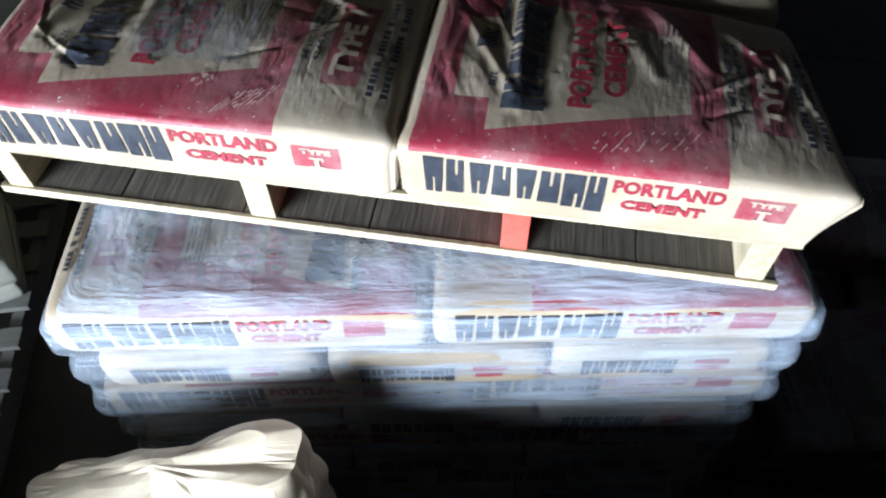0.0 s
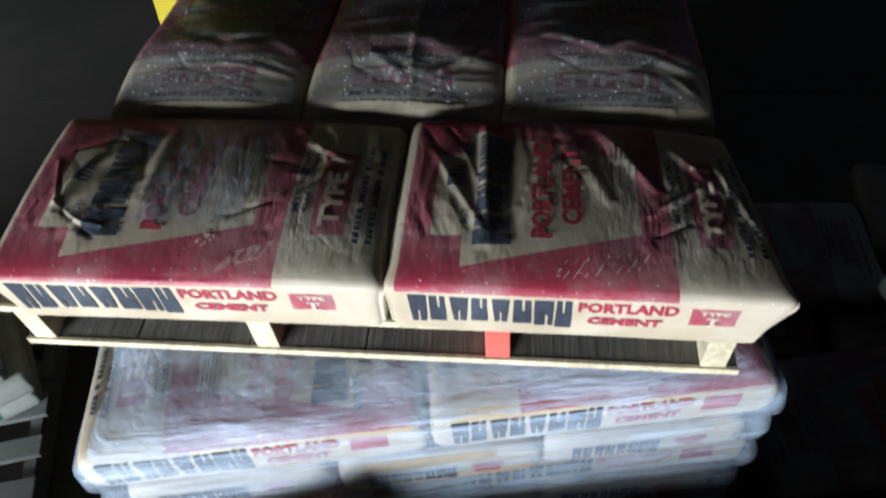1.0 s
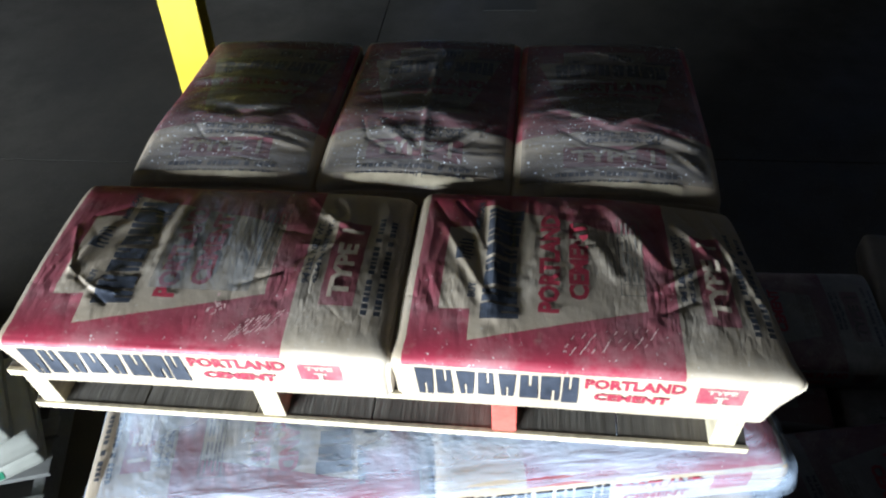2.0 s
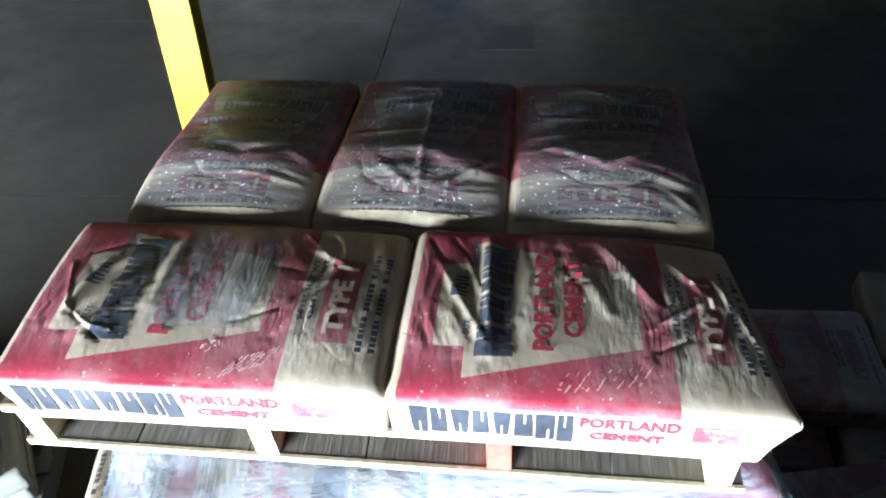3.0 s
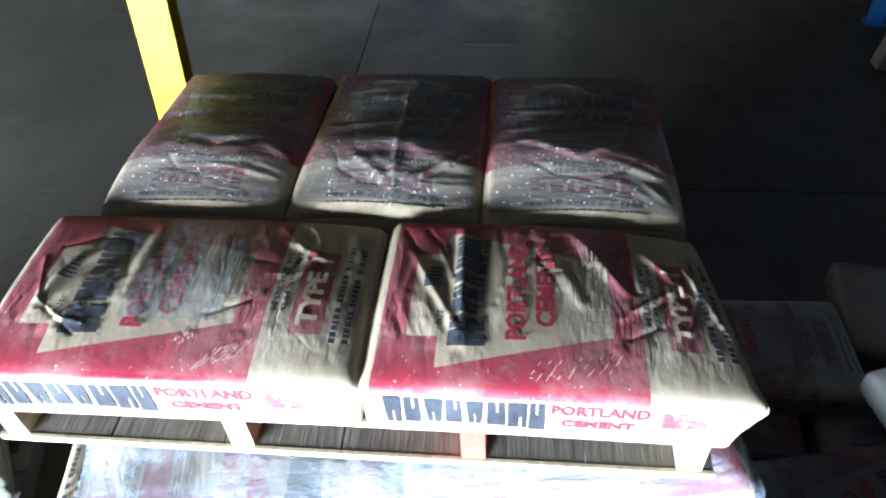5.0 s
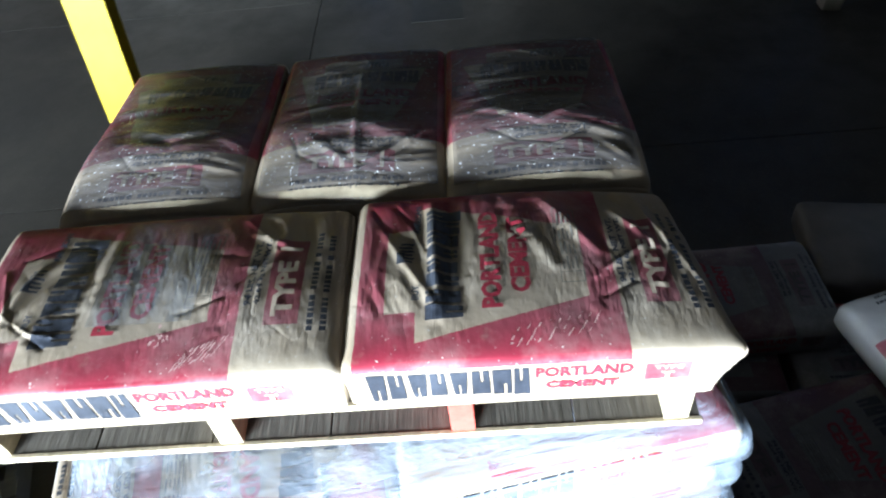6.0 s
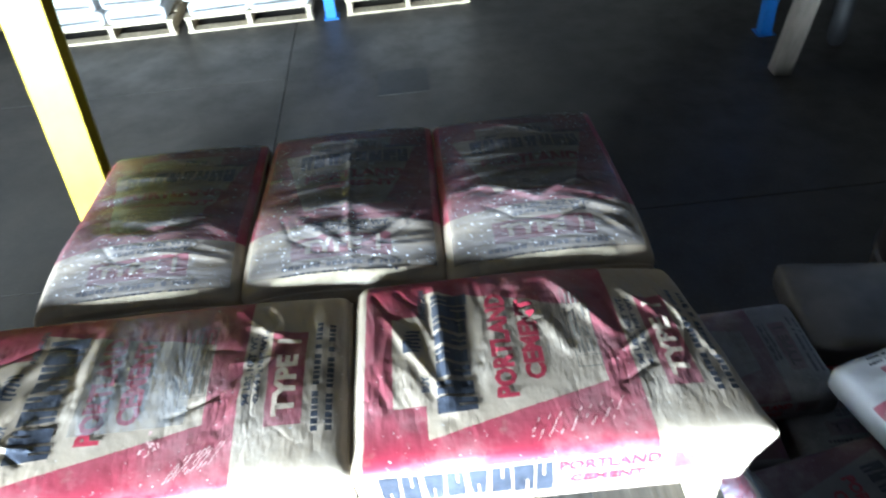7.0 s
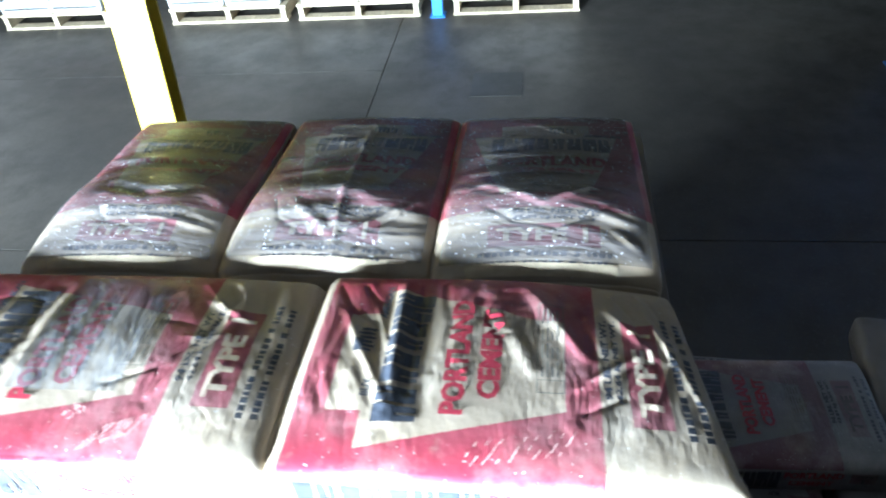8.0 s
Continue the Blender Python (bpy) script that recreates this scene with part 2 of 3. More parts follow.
# ---- sacks ----
class Sack:
    """A filled paper sack lying flat: u runs along it, v across its top; v below 0 and above the width runs down the sides."""

    def __init__(self, seed, wrinkle=0.004, folds=(), length=BAG_L, width=BAG_W, height=BAG_H, square=9.0, dome=0.017, taper=0.0, ridge=0.0, tuck=None, skew=0.0, fall=0.0):
        self.l, self.w, self.h, self.seed, self.wrinkle, self.folds, self.dome, self.taper = length, width, height, seed, wrinkle, folds, dome, taper
        self.ridge, self.tuck, self.skew, self.fall = ridge, tuck, skew, fall
        rng = random.Random(seed * 11 + 1)
        self.creases = [(*f, 2 if f[5] < 0.005 else 0) for f in folds]
        for (u0, v0, u1, v1, high, wide) in [f for f in folds if f[5] >= 0.005]:
            for n in range(4):
                du, dv = rng.uniform(-0.035, 0.035), rng.uniform(-0.04, 0.04)
                t = rng.uniform(0.3, 0.8)
                self.creases.append((u0 + du, v0 + dv, u0 + du + (u1 - u0) * t, v0 + dv + (v1 - v0) * t + rng.uniform(-0.03, 0.03), rng.uniform(-0.35, 0.4) * abs(high), rng.uniform(0.004, 0.009), 1))
        for n in range(10 if folds else 0):
            u0, v0, a = rng.uniform(0.03, length - 0.03), rng.uniform(0.06, width - 0.03), rng.uniform(0, math.pi)
            r = rng.uniform(0.03, 0.09)
            self.creases.append((u0, v0, u0 + r * math.cos(a), v0 + r * math.sin(a), rng.uniform(-0.002, 0.002), rng.uniform(0.004, 0.007), 1))
        self.bins = collections.defaultdict(list)
        for crease in self.creases:
            u0, v0, u1, v1, high, wide, sharp = crease
            reach = wide * (5 if sharp else 2.5)
            for i in range(math.floor((min(u0, u1) - reach) / 0.03), math.floor((max(u0, u1) + reach) / 0.03) + 1):
                for j in range(math.floor((min(v0, v1) - reach) / 0.03), math.floor((max(v0, v1) + reach) / 0.03) + 1):
                    self.bins[i, j].append(crease)
        a = np.linspace(0, 2 * np.pi, 4001)
        c, s = np.cos(a), np.sin(a)
        y = -np.sign(c) * np.abs(c) ** (2 / square) * width / 2
        z = np.sign(s) * np.abs(s) ** (2 / square) * height / 2
        d = np.concatenate([[0], np.cumsum(np.hypot(np.diff(y), np.diff(z)))])
        corner = [np.interp(k * np.pi / 4, a, d) for k in (1, 3, 5, 7)]
        around = d[-1]
        marks = [corner[3] - around, corner[0], corner[1], corner[2], corner[3], corner[0] + around]
        values = [-height, 0, width, width + height, 2 * width + height, 2 * (width + height)]
        self.turn = 2 * (width + height)
        self.table = (np.array(values), np.array(marks), d, y, z, around)

    def section(self, v):
        values, marks, d, y, z, around = self.table
        v = (v + self.h) % self.turn - self.h
        at = np.interp(v, values, marks) % around
        return float(np.interp(at, d, y)), float(np.interp(at, d, z))

    def place(self, u, v, lift=0.0):
        y, z = self.section(v)
        k = min(1.0, abs(2 * u / self.l - 1))
        ey = (1 - k ** 50) ** (1 / 16) if k < 1 else 0.9
        ez = (1 - k ** 34) ** (1 / 3) if k < 1 else 0.0
        if self.tuck:
            ey, ez = max(ey, 0.975), max((1 - min(k, 0.9999) ** 40) ** 0.2, 0.8)
        inside = 0 <= v <= self.w
        x = u - self.l / 2
        bulge = 0.0
        o = self.seed * 7.31
        bulge += self.wrinkle * 1.4 * noise.noise(Vector((u * 5 + o, v * 5, o)))
        calm = max(0.0, min(1.0, (v - 0.05) / 0.07)) * max(0.0, min(1.0, (self.w - v) / 0.03))
        if calm > 0:
            bend = 0.35 * noise.noise(Vector((u * 4, v * 5 + o, 3)))
            where = Vector((u * 15 + o + bend * 4, v * 3.2 + bend, o))
            pleat = noise.ridged_multi_fractal(where, 0.9, 2.1, 3, 1.0, 1.6) - 0.9
            some = max(0.0, min(1.0, 0.45 + 1.6 * noise.noise(Vector((u * 4.5 + o, v * 3.5, 7)))))
            bulge += self.wrinkle * 1.3 * pleat * some * calm
        for (u0, v0, u1, v1, high, wide, sharp) in self.bins.get((math.floor(u / 0.03), math.floor(v / 0.03)), ()):
            du, dv = u1 - u0, v1 - v0
            f = max(0.0, min(1.0, ((u - u0) * du + (v - v0) * dv) / (du * du + dv * dv)))
            gap = math.hypot(u - u0 - f * du, v - v0 - f * dv)
            bulge += high * math.exp(-gap / wide if sharp else -(gap / wide) ** 2) * (1.0 if sharp == 2 else 0.35 + 0.65 * math.sin(math.pi * f))
        if not inside:
            bulge *= 0.35
        reach = 1 - 0.35 * k ** 6
        up = Vector((0, y / self.w * 0.7, z / self.h * 2)).normalized()
        p = Vector((x, y * ey, z * ez)) + up * (bulge * reach + lift)
        sag = self.dome * (math.cos(math.pi * y / self.w) * (0.4 + 0.6 * (1 - k ** 5)) - 0.2) if z > 0 else 0.0
        thin = self.taper * (1 - u / self.l) ** 1.1
        level = max(0.0, min(1.0, z * ez / self.h + 0.5))
        if z > 0:
            sag += self.ridge * math.exp(-((u - 0.39) / 0.075) ** 2) * math.cos(math.pi * y / self.w) ** 0.5
        if z > 0:
            sag -= self.fall * max(0.0, (u / self.l - 0.5) / 0.5) ** 1.6 * max(0.0, min(1.0, v / self.w))
        if z > 0 and self.ridge:
            sag -= 0.022 * max(0.0, (u - 0.43) / 0.15) ** 2
        if self.tuck:
            p.x *= 1 - self.tuck[u > self.l / 2] * (1 - level) * k ** 10
            ear = math.hypot(v, self.l * (1 - k) / 2)
            p.x += math.copysign(0.006, x) * math.exp(-(ear / 0.022) ** 2)
        p.x -= self.skew * (y / self.w) * max(0.0, u / self.l) ** 6
        return Vector((p.x, p.y * (1 - 0.08 * thin), max(0.0, (p.z + self.h / 2 + sag) * (1 - thin))))

    def mesh(self, nu, nv, material):
        """The closed skin with its print coordinates."""
        us = [self.l * (0.5 - 0.5 * math.copysign(abs(math.cos(math.pi * i / nu)) ** 0.62, math.cos(math.pi * i / nu))) for i in range(nu + 1)]
        vs = [-self.h + self.turn * j / nv for j in range(nv + 1)]
        if nu > 100:
            w, h = self.w, self.h
            marks = ((-h, 0.0, 34), (0.0, w, nv - 70), (w, w + h, 20), (w + h, 2 * w + h, 16))
            vs = [a + (b - a) * j / n for a, b, n in marks for j in range(n)] + [self.turn - h]
        verts, faces, uvs = [], [], []
        for u in us:
            verts += [self.place(u, v) for v in vs[:-1]]
        for i in range(nu):
            for j in range(nv):
                k = (j + 1) % nv
                faces.append((i * nv + j, (i + 1) * nv + j, (i + 1) * nv + k, i * nv + k))
                uvs += [(us[i], vs[j]), (us[i + 1], vs[j]), (us[i + 1], vs[j + 1]), (us[i], vs[j + 1])]
        faces.append(tuple(range(nv)))
        uvs += [(0.0, -0.2)] * nv
        faces.append(tuple(reversed(range(nu * nv, (nu + 1) * nv))))
        uvs += [(self.l, -0.2)] * nv
        me = bpy.data.meshes.new("skin")
        me.from_pydata(verts, [], faces)
        layer = me.uv_layers.new(name="print")
        layer.data.foreach_set("uv", [c for uv in uvs for c in uv])
        me.polygons.foreach_set("use_smooth", [True] * len(me.polygons))
        me.materials.append(material)
        me.update()
        return me

    def lay(self, me_bm, lift=0.0018):
        """Wrap a flat print (x = u, y = v) on the skin."""
        for vert in me_bm.verts:
            vert.co = self.place(vert.co.x, vert.co.y, lift)
        return me_bm


def cut_fine(bm, step):
    """Slice a flat print into small cells, so that it can follow the creases."""
    for axis in (0, 1):
        values = [v.co[axis] for v in bm.verts]
        k = math.floor(min(values) / step) + 1
        while k * step < max(values):
            co, no = Vector((0, 0, 0)), Vector((0, 0, 0))
            co[axis], no[axis] = k * step, 1
            bmesh.ops.bisect_plane(bm, geom=bm.verts[:] + bm.edges[:] + bm.faces[:], plane_co=co, plane_no=no)
            k += 1
    return bm


def words(text, width, height, centre, upright, step):
    """Flat lettering that fills width x height. upright: reads along u; else along v."""
    data = bpy.data.curves.new("letters", "FONT")
    data.body, data.size, data.resolution_u, data.offset = text, 1.0, 2, 0.045
    ob = bpy.data.objects.new("letters", data)
    scene.collection.objects.link(ob)
    me = ob.to_mesh()
    bm = bmesh.new()
    bm.from_mesh(me)
    ob.to_mesh_clear()
    bpy.data.objects.remove(ob)
    xs, ys = [v.co.x for v in bm.verts], [v.co.y for v in bm.verts]
    for v in bm.verts:
        a = ((v.co.x - min(xs)) / (max(xs) - min(xs)) - 0.5) * width
        b = ((v.co.y - min(ys)) / (max(ys) - min(ys)) - 0.5) * height
        v.co = (centre[0] + a, centre[1] + b, 0) if upright else (centre[0] - b, centre[1] + a, 0)
    return cut_fine(bm, step)


def bars(rects, step):
    """Plain printed bars: u0, u1, v0, v1 and a slant."""
    bm = bmesh.new()
    for u0, u1, v0, v1, lean in rects:
        bm.faces.new([bm.verts.new(c) for c in ((u0, v0, 0), (u1, v0, 0), (u1 + lean, v1, 0), (u0 + lean, v1, 0))])
    return cut_fine(bm, step)


def brand_blocks(start, length, low, high, upright):
    """The maker's word as eight plain slotted blocks."""
    bm, pitch = bmesh.new(), length / 8
    for i in range(8):
        a, b = start + i * pitch, start + i * pitch + pitch * (0.9, 0.78, 0.92, 0.8, 0.86, 0.9, 0.92, 0.78)[i]
        dip = 0.16 * (high - low) * math.sin(math.pi * i / 7)
        lo, hi = low + dip * 0.8, high - dip * 0.25
        pinch = pitch * (0.1, 0.02, 0.16, 0.04, 0.14, 0.04, 0.02, 0.04)[i]
        foot, top = (0.0, pinch) if i % 2 else (pinch, 0.0)
        cut = (0.42, 0.5, 0.36, 0.55, 0.4, 0.48, 0.58, 0.38)[i]
        for f0, f1, g0, g1 in ((0.0, cut, 0.0, 1.0), (cut, cut + 0.16, 0.0 if i % 2 else 0.45, 0.55 if i % 2 else 1.0), (cut + 0.16, 1.0, 0.0, 1.0)):
            corners = []
            for f, g in ((f0, g0), (f1, g0), (f1, g1), (f0, g1)):
                inset = foot + (top - foot) * g
                corners.append((a + inset + (b - a - 2 * inset) * f, lo + (hi - lo) * g))
            bm.faces.new([bm.verts.new((p, q, 0) if upright else (-q, p, 0)) for p, q in corners])
    return bm


def sack_parts(parent, sack, nu, nv, step, material=M_BAG):
    skin = new("paper_skin", sack.mesh(nu, nv, material))
    skin.parent = parent
    pale = M_SHADED_INK if material == M_SHADED else M_PALE

    def lettering(name, bm, mat, label):
        part(name, sack.lay(bm), mat, skin, label)

    lettering("brand_print", cut_fine(brand_blocks(0.035, 0.255, -0.083, -0.018, True), step), M_DARK, "dark blue-black block print")
    lettering("brand_print", cut_fine(brand_blocks(0.07, 0.25, -0.188, -0.128, False), step), M_DARK, "dark blue-black block print")
    lettering("lettering", words("PORTLAND", 0.142, 0.023, (0.362, -0.031), True, step), M_RED, "red lettering")
    lettering("lettering", words("CEMENT", 0.108, 0.019, (0.36, -0.062), True, step), M_RED, "red lettering")
    lettering("lettering", words("PORTLAND", 0.215, 0.034, (0.234, 0.195), False, step), M_RED, "red lettering")
    lettering("lettering", words("CEMENT", 0.17, 0.032, (0.281, 0.2), False, step), M_RED, "red lettering")
    lettering("lettering", words("TYPE", 0.12, 0.03, (0.493, 0.16), False, step), pale, "bare paper lettering on red")
    lettering("lettering", words("TYPE", 0.04, 0.009, (0.481, -0.033), True, step), pale, "bare paper lettering on red")
    lettering("lettering", bars([(0.478, 0.484, -0.06, -0.044, 0), (0.472, 0.49, -0.046, -0.043, 0), (0.472, 0.49, -0.062, -0.059, 0)], step), pale, "bare paper numeral on red")
    lettering("lettering", bars([(0.476, 0.51, 0.246, 0.254, 0)], step), pale, "bare paper numeral on red")
    lettering("lettering", words("94 LBS. NET WT.", 0.15, 0.011, (0.441, 0.2), False, step), M_DARK, "small dark lettering")
    lettering("lettering", words("42.64 kg NET WT.", 0.15, 0.011, (0.456, 0.2), False, step), M_DARK, "small dark lettering")
    lettering("lettering", words("BUY", 0.03, 0.012, (0.112, 0.125), False, step), M_DARK, "small dark lettering")
    lettering("lettering", words("AMERICAN", 0.075, 0.012, (0.112, 0.3), False, step), M_DARK, "small dark lettering")
    rng = random.Random(5)
    small = []
    for row in (0, 1):
        v = 0.07
        while v < 0.29:
            wide = rng.uniform(0.006, 0.011)
            small.append((0.531 + 0.019 * row, 0.54 + 0.019 * row, v, v + wide, 0))
            v += wide + (0.012 if rng.random() < 0.14 else 0.003)
    lettering("small_print", bars(small, step), M_DARK, "small dark maker's line")
    label = [(0.346, 0.3475, 0.13, 0.3, 0), (0.3825, 0.384, 0.13, 0.3, 0), (0.346, 0.384, 0.13, 0.1315, 0), (0.346, 0.384, 0.2985, 0.3, 0), (0.346, 0.384, 0.152, 0.1532, 0)]
    label += [(0.352 + 0.007 * (i % 4), 0.355 + 0.007 * (i % 4), 0.158 + 0.034 * (i // 4), 0.158 + 0.034 * (i // 4) + rng.uniform(0.016, 0.03), 0) for i in range(16)]
    lettering("caution_print", bars(label, step), M_FAINT, "thin dark outlined panel of small print")
    flag = [(0.082 + 0.003 * (i % 2), 0.087 + 0.003 * (i % 2) + 0.018, 0.19 + 0.009 * i, 0.195 + 0.009 * i, 0.0) for i in range(6)]
    flag.append((0.079, 0.092, 0.19, 0.216, 0.0))
    lettering("flag_print", bars(flag, step), M_DARK, "dark striped emblem")
    if nu < 60:
        for name, bm, mat, label in (("brand_print", cut_fine(brand_blocks(0.035, 0.255, -0.083, -0.018, True), step), M_DARK, "dark blue-black block print"),
                                     ("lettering", words("PORTLAND", 0.142, 0.023, (0.362, -0.031), True, step), M_RED, "red lettering"),
                                     ("lettering", words("CEMENT", 0.108, 0.019, (0.36, -0.062), True, step), M_RED, "red lettering")):
            for vert in bm.verts:
                vert.co.x, vert.co.y = sack.l - vert.co.x, sack.w - vert.co.y
            lettering(name, bm, mat, label)
        end = brand_blocks(-0.13, 0.16, 0.035, 0.082, True)
        for v in end.verts:
            v.co = (sack.l / 2 + 0.0015, v.co.x, v.co.y)
        part("brand_print", end, M_DARK, parent, "dark blue-black block print on the end")
        end = bmesh.new()
        box(end, sack.l / 2 - 0.004, sack.l / 2 + 0.0015, 0.055, 0.11, 0.068, 0.08)
        box(end, sack.l / 2 - 0.004, sack.l / 2 + 0.0015, 0.06, 0.105, 0.047, 0.058)
        part("small_print", end, M_RED, parent, "red bars of small print on the end")


# ---- structure ----
floor = bmesh.new()
box(floor, -6.2, 5.2, -6.4, 9.2, -0.2, -0.02)
for x0, x1, cuts in ((-6.2, -0.8, (-6.4, -2.0, 2.15, 4.1, 9.2)), (-0.793, 5.2, (-6.4, -2.0, 2.28, 9.2))):
    for y0, y1 in zip(cuts, cuts[1:]):
        box(floor, x0, x1, y0, y1 - 0.007, -0.021, 0.0)
structure("floor", floor, M_FLOOR, "dark worn concrete warehouse floor with joints")
structure("floor_patch", block(-0.16, 0.17, 3.7, 4.02, -0.002, 0.003), M_PATCH, "darker square repair patch in the concrete floor")
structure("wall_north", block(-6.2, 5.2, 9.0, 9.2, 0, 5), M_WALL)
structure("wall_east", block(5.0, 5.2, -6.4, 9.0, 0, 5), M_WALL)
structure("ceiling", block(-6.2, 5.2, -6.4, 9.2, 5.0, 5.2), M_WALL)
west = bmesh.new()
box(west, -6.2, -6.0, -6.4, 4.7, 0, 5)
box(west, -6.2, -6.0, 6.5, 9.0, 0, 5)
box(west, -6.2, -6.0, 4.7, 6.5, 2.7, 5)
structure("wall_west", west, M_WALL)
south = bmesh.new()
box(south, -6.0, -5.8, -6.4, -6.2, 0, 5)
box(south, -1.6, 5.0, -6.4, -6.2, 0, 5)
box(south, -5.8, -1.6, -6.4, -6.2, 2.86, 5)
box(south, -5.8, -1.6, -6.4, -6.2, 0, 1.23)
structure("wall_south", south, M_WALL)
# Unseen low wall, added to keep door light off the lower stacks.
structure("wall_shade_blocker", block(-1.9, 5.0, -1.05, -0.93, 0, 1.19), M_WALL)

# ---- upper pallet with its five sacks ----
PX0, PX1, PZ = -0.677, 0.542, 1.30
pallet = thing("wooden_pallet", pose(0, 0, PZ), "pale wooden pallet with thin weathered decks on a wrapped stack", "pallet")
planks = 6
for i in range(planks):
    a = PX0 + (PX1 - PX0) * i / planks
    b = PX0 + (PX1 - PX0) * (i + 1) / planks - 0.002
    deep = 0.95 if i else 0.36
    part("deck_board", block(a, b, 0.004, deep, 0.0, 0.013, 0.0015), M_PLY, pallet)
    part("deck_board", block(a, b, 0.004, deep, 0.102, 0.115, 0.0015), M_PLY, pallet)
part("front_edging", block(PX0, PX1, -0.004, 0.004, -0.001, 0.014, 0.001), M_WOOD, pallet, "pale raw wood edge")
part("front_edging", block(PX0, PX1, -0.004, 0.004, 0.101, 0.116, 0.001), M_WOOD, pallet, "pale raw wood edge")
for x, mat, label in ((-0.64, M_WOOD, ""), (-0.235, M_WOOD, ""), (0.155, M_REDWOOD, "red-painted stringer end"), (0.5, M_WOOD, "")):
    part("stringer", block(x - 0.02, x + 0.02, 0.0, 0.36 if x < -0.6 else 0.95, 0.0145, 0.1005, 0.002), mat, pallet, label)

SZ = PZ + 0.117
FOLDS_A = [(0.06, 0.1, 0.1, 0.25, 0.0049, 0.008), (0.1, 0.08, 0.15, 0.14, 0.0049, 0.007), (0.2, 0.15, 0.21, 0.33, 0.0042, 0.012), (0.41, 0.1, 0.48, 0.22, 0.0035, 0.006), (0.43, 0.3, 0.5, 0.25, 0.0042, 0.007), (0.3, 0.15, 0.33, 0.33, 0.0028, 0.02)]
FOLDS_B = [(0.148, 0.08, 0.138, 0.34, 0.0112, 0.012), (0.05, 0.28, 0.14, 0.1, 0.0042, 0.008), (0.1, 0.3, 0.13, 0.2, 0.0042, 0.008), (0.19, 0.1, 0.18, 0.3, -0.0042, 0.012), (0.27, 0.32, 0.34, 0.17, 0.0042, 0.009), (0.33, 0.34, 0.41, 0.2, 0.007, 0.01), (0.4, 0.14, 0.49, 0.21, 0.0042, 0.006), (0.45, 0.3, 0.52, 0.2, 0.0042, 0.008), (0.5, 0.33, 0.57, 0.1, 0.0042, 0.007)]
FOLDS_C = [(0.3, 0.03, 0.31, 0.34, 0.008, 0.012), (0.22, 0.04, 0.25, 0.32, 0.008, 0.012), (0.36, 0.08, 0.4, 0.19, -0.008, 0.014), (0.4, 0.19, 0.36, 0.31, -0.006, 0.012), (0.14, 0.05, 0.2, 0.33, 0.006, 0.01), (0.46, 0.2, 0.48, 0.34, 0.005, 0.006)]
FOLDS_D = [(0.29, 0.03, 0.29, 0.33, 0.007, 0.01), (0.1, 0.18, 0.56, 0.2, 0.006, 0.006), (0.33, 0.08, 0.36, 0.3, -0.01, 0.016), (0.42, 0.1, 0.52, 0.2, 0.006, 0.008), (0.52, 0.2, 0.42, 0.32, 0.006, 0.008)]
FOLDS_E = [(0.29, 0.03, 0.3, 0.33, 0.008, 0.01), (0.2, 0.05, 0.22, 0.3, 0.007, 0.009), (0.34, 0.06, 0.42, 0.18, 0.006, 0.007), (0.42, 0.18, 0.35, 0.28, 0.006, 0.007), (0.48, 0.3, 0.52, 0.34, 0.006, 0.006)]


def arc(points, high, wide=0.0035):
    """A sharp crease through a few points, as short straight runs."""
    return [(*a, *b, high, wide) for a, b in zip(points, points[1:])]


FOLDS_A += arc([(0.04, 0.24), (0.07, 0.14), (0.12, 0.1), (0.16, 0.09)], 0.003) + arc([(0.055, 0.2), (0.09, 0.12), (0.15, 0.07)], -0.003) + arc([(0.06, 0.27), (0.11, 0.3), (0.17, 0.29), (0.19, 0.2)], -0.0024)
FOLDS_A += arc([(0.34, 0.12), (0.4, 0.15), (0.45, 0.22), (0.47, 0.3), (0.45, 0.34)], -0.003) + arc([(0.41, 0.34), (0.45, 0.29), (0.47, 0.25)], 0.0024) + arc([(0.24, 0.1), (0.25, 0.2), (0.27, 0.34)], 0.0018)
FOLDS_B += arc([(0.03, 0.34), (0.06, 0.28), (0.1, 0.25), (0.115, 0.2)], -0.0036) + arc([(0.07, 0.34), (0.1, 0.3), (0.13, 0.22), (0.14, 0.12)], -0.0036) + arc([(0.165, 0.34), (0.17, 0.25), (0.172, 0.12)], -0.0042)
FOLDS_B += arc([(0.2, 0.34), (0.22, 0.25), (0.2, 0.16)], -0.0024) + arc([(0.25, 0.34), (0.27, 0.27), (0.3, 0.22)], -0.003) + arc([(0.31, 0.33), (0.35, 0.25), (0.35, 0.18)], -0.0024) + arc([(0.36, 0.34), (0.41, 0.28), (0.43, 0.2)], -0.003)
FOLDS_B += arc([(0.41, 0.1), (0.46, 0.13), (0.5, 0.2), (0.49, 0.29), (0.46, 0.34)], -0.003) + arc([(0.5, 0.35), (0.53, 0.28), (0.53, 0.2), (0.5, 0.12)], 0.0024) + arc([(0.52, 0.34), (0.55, 0.25), (0.56, 0.15)], -0.0024)
FOLDS_C += arc([(0.43, 0.1), (0.47, 0.13), (0.485, 0.18), (0.47, 0.25), (0.44, 0.29)], -0.003) + arc([(0.345, 0.04), (0.335, 0.15), (0.35, 0.25), (0.37, 0.33)], 0.0036) + arc([(0.18, 0.05), (0.2, 0.15), (0.18, 0.3)], -0.0036) + arc([(0.1, 0.08), (0.14, 0.2), (0.12, 0.33)], -0.003) + arc([(0.25, 0.05), (0.27, 0.2), (0.25, 0.34)], -0.0036) + arc([(0.03, 0.12), (0.09, 0.19), (0.12, 0.3)], 0.003)
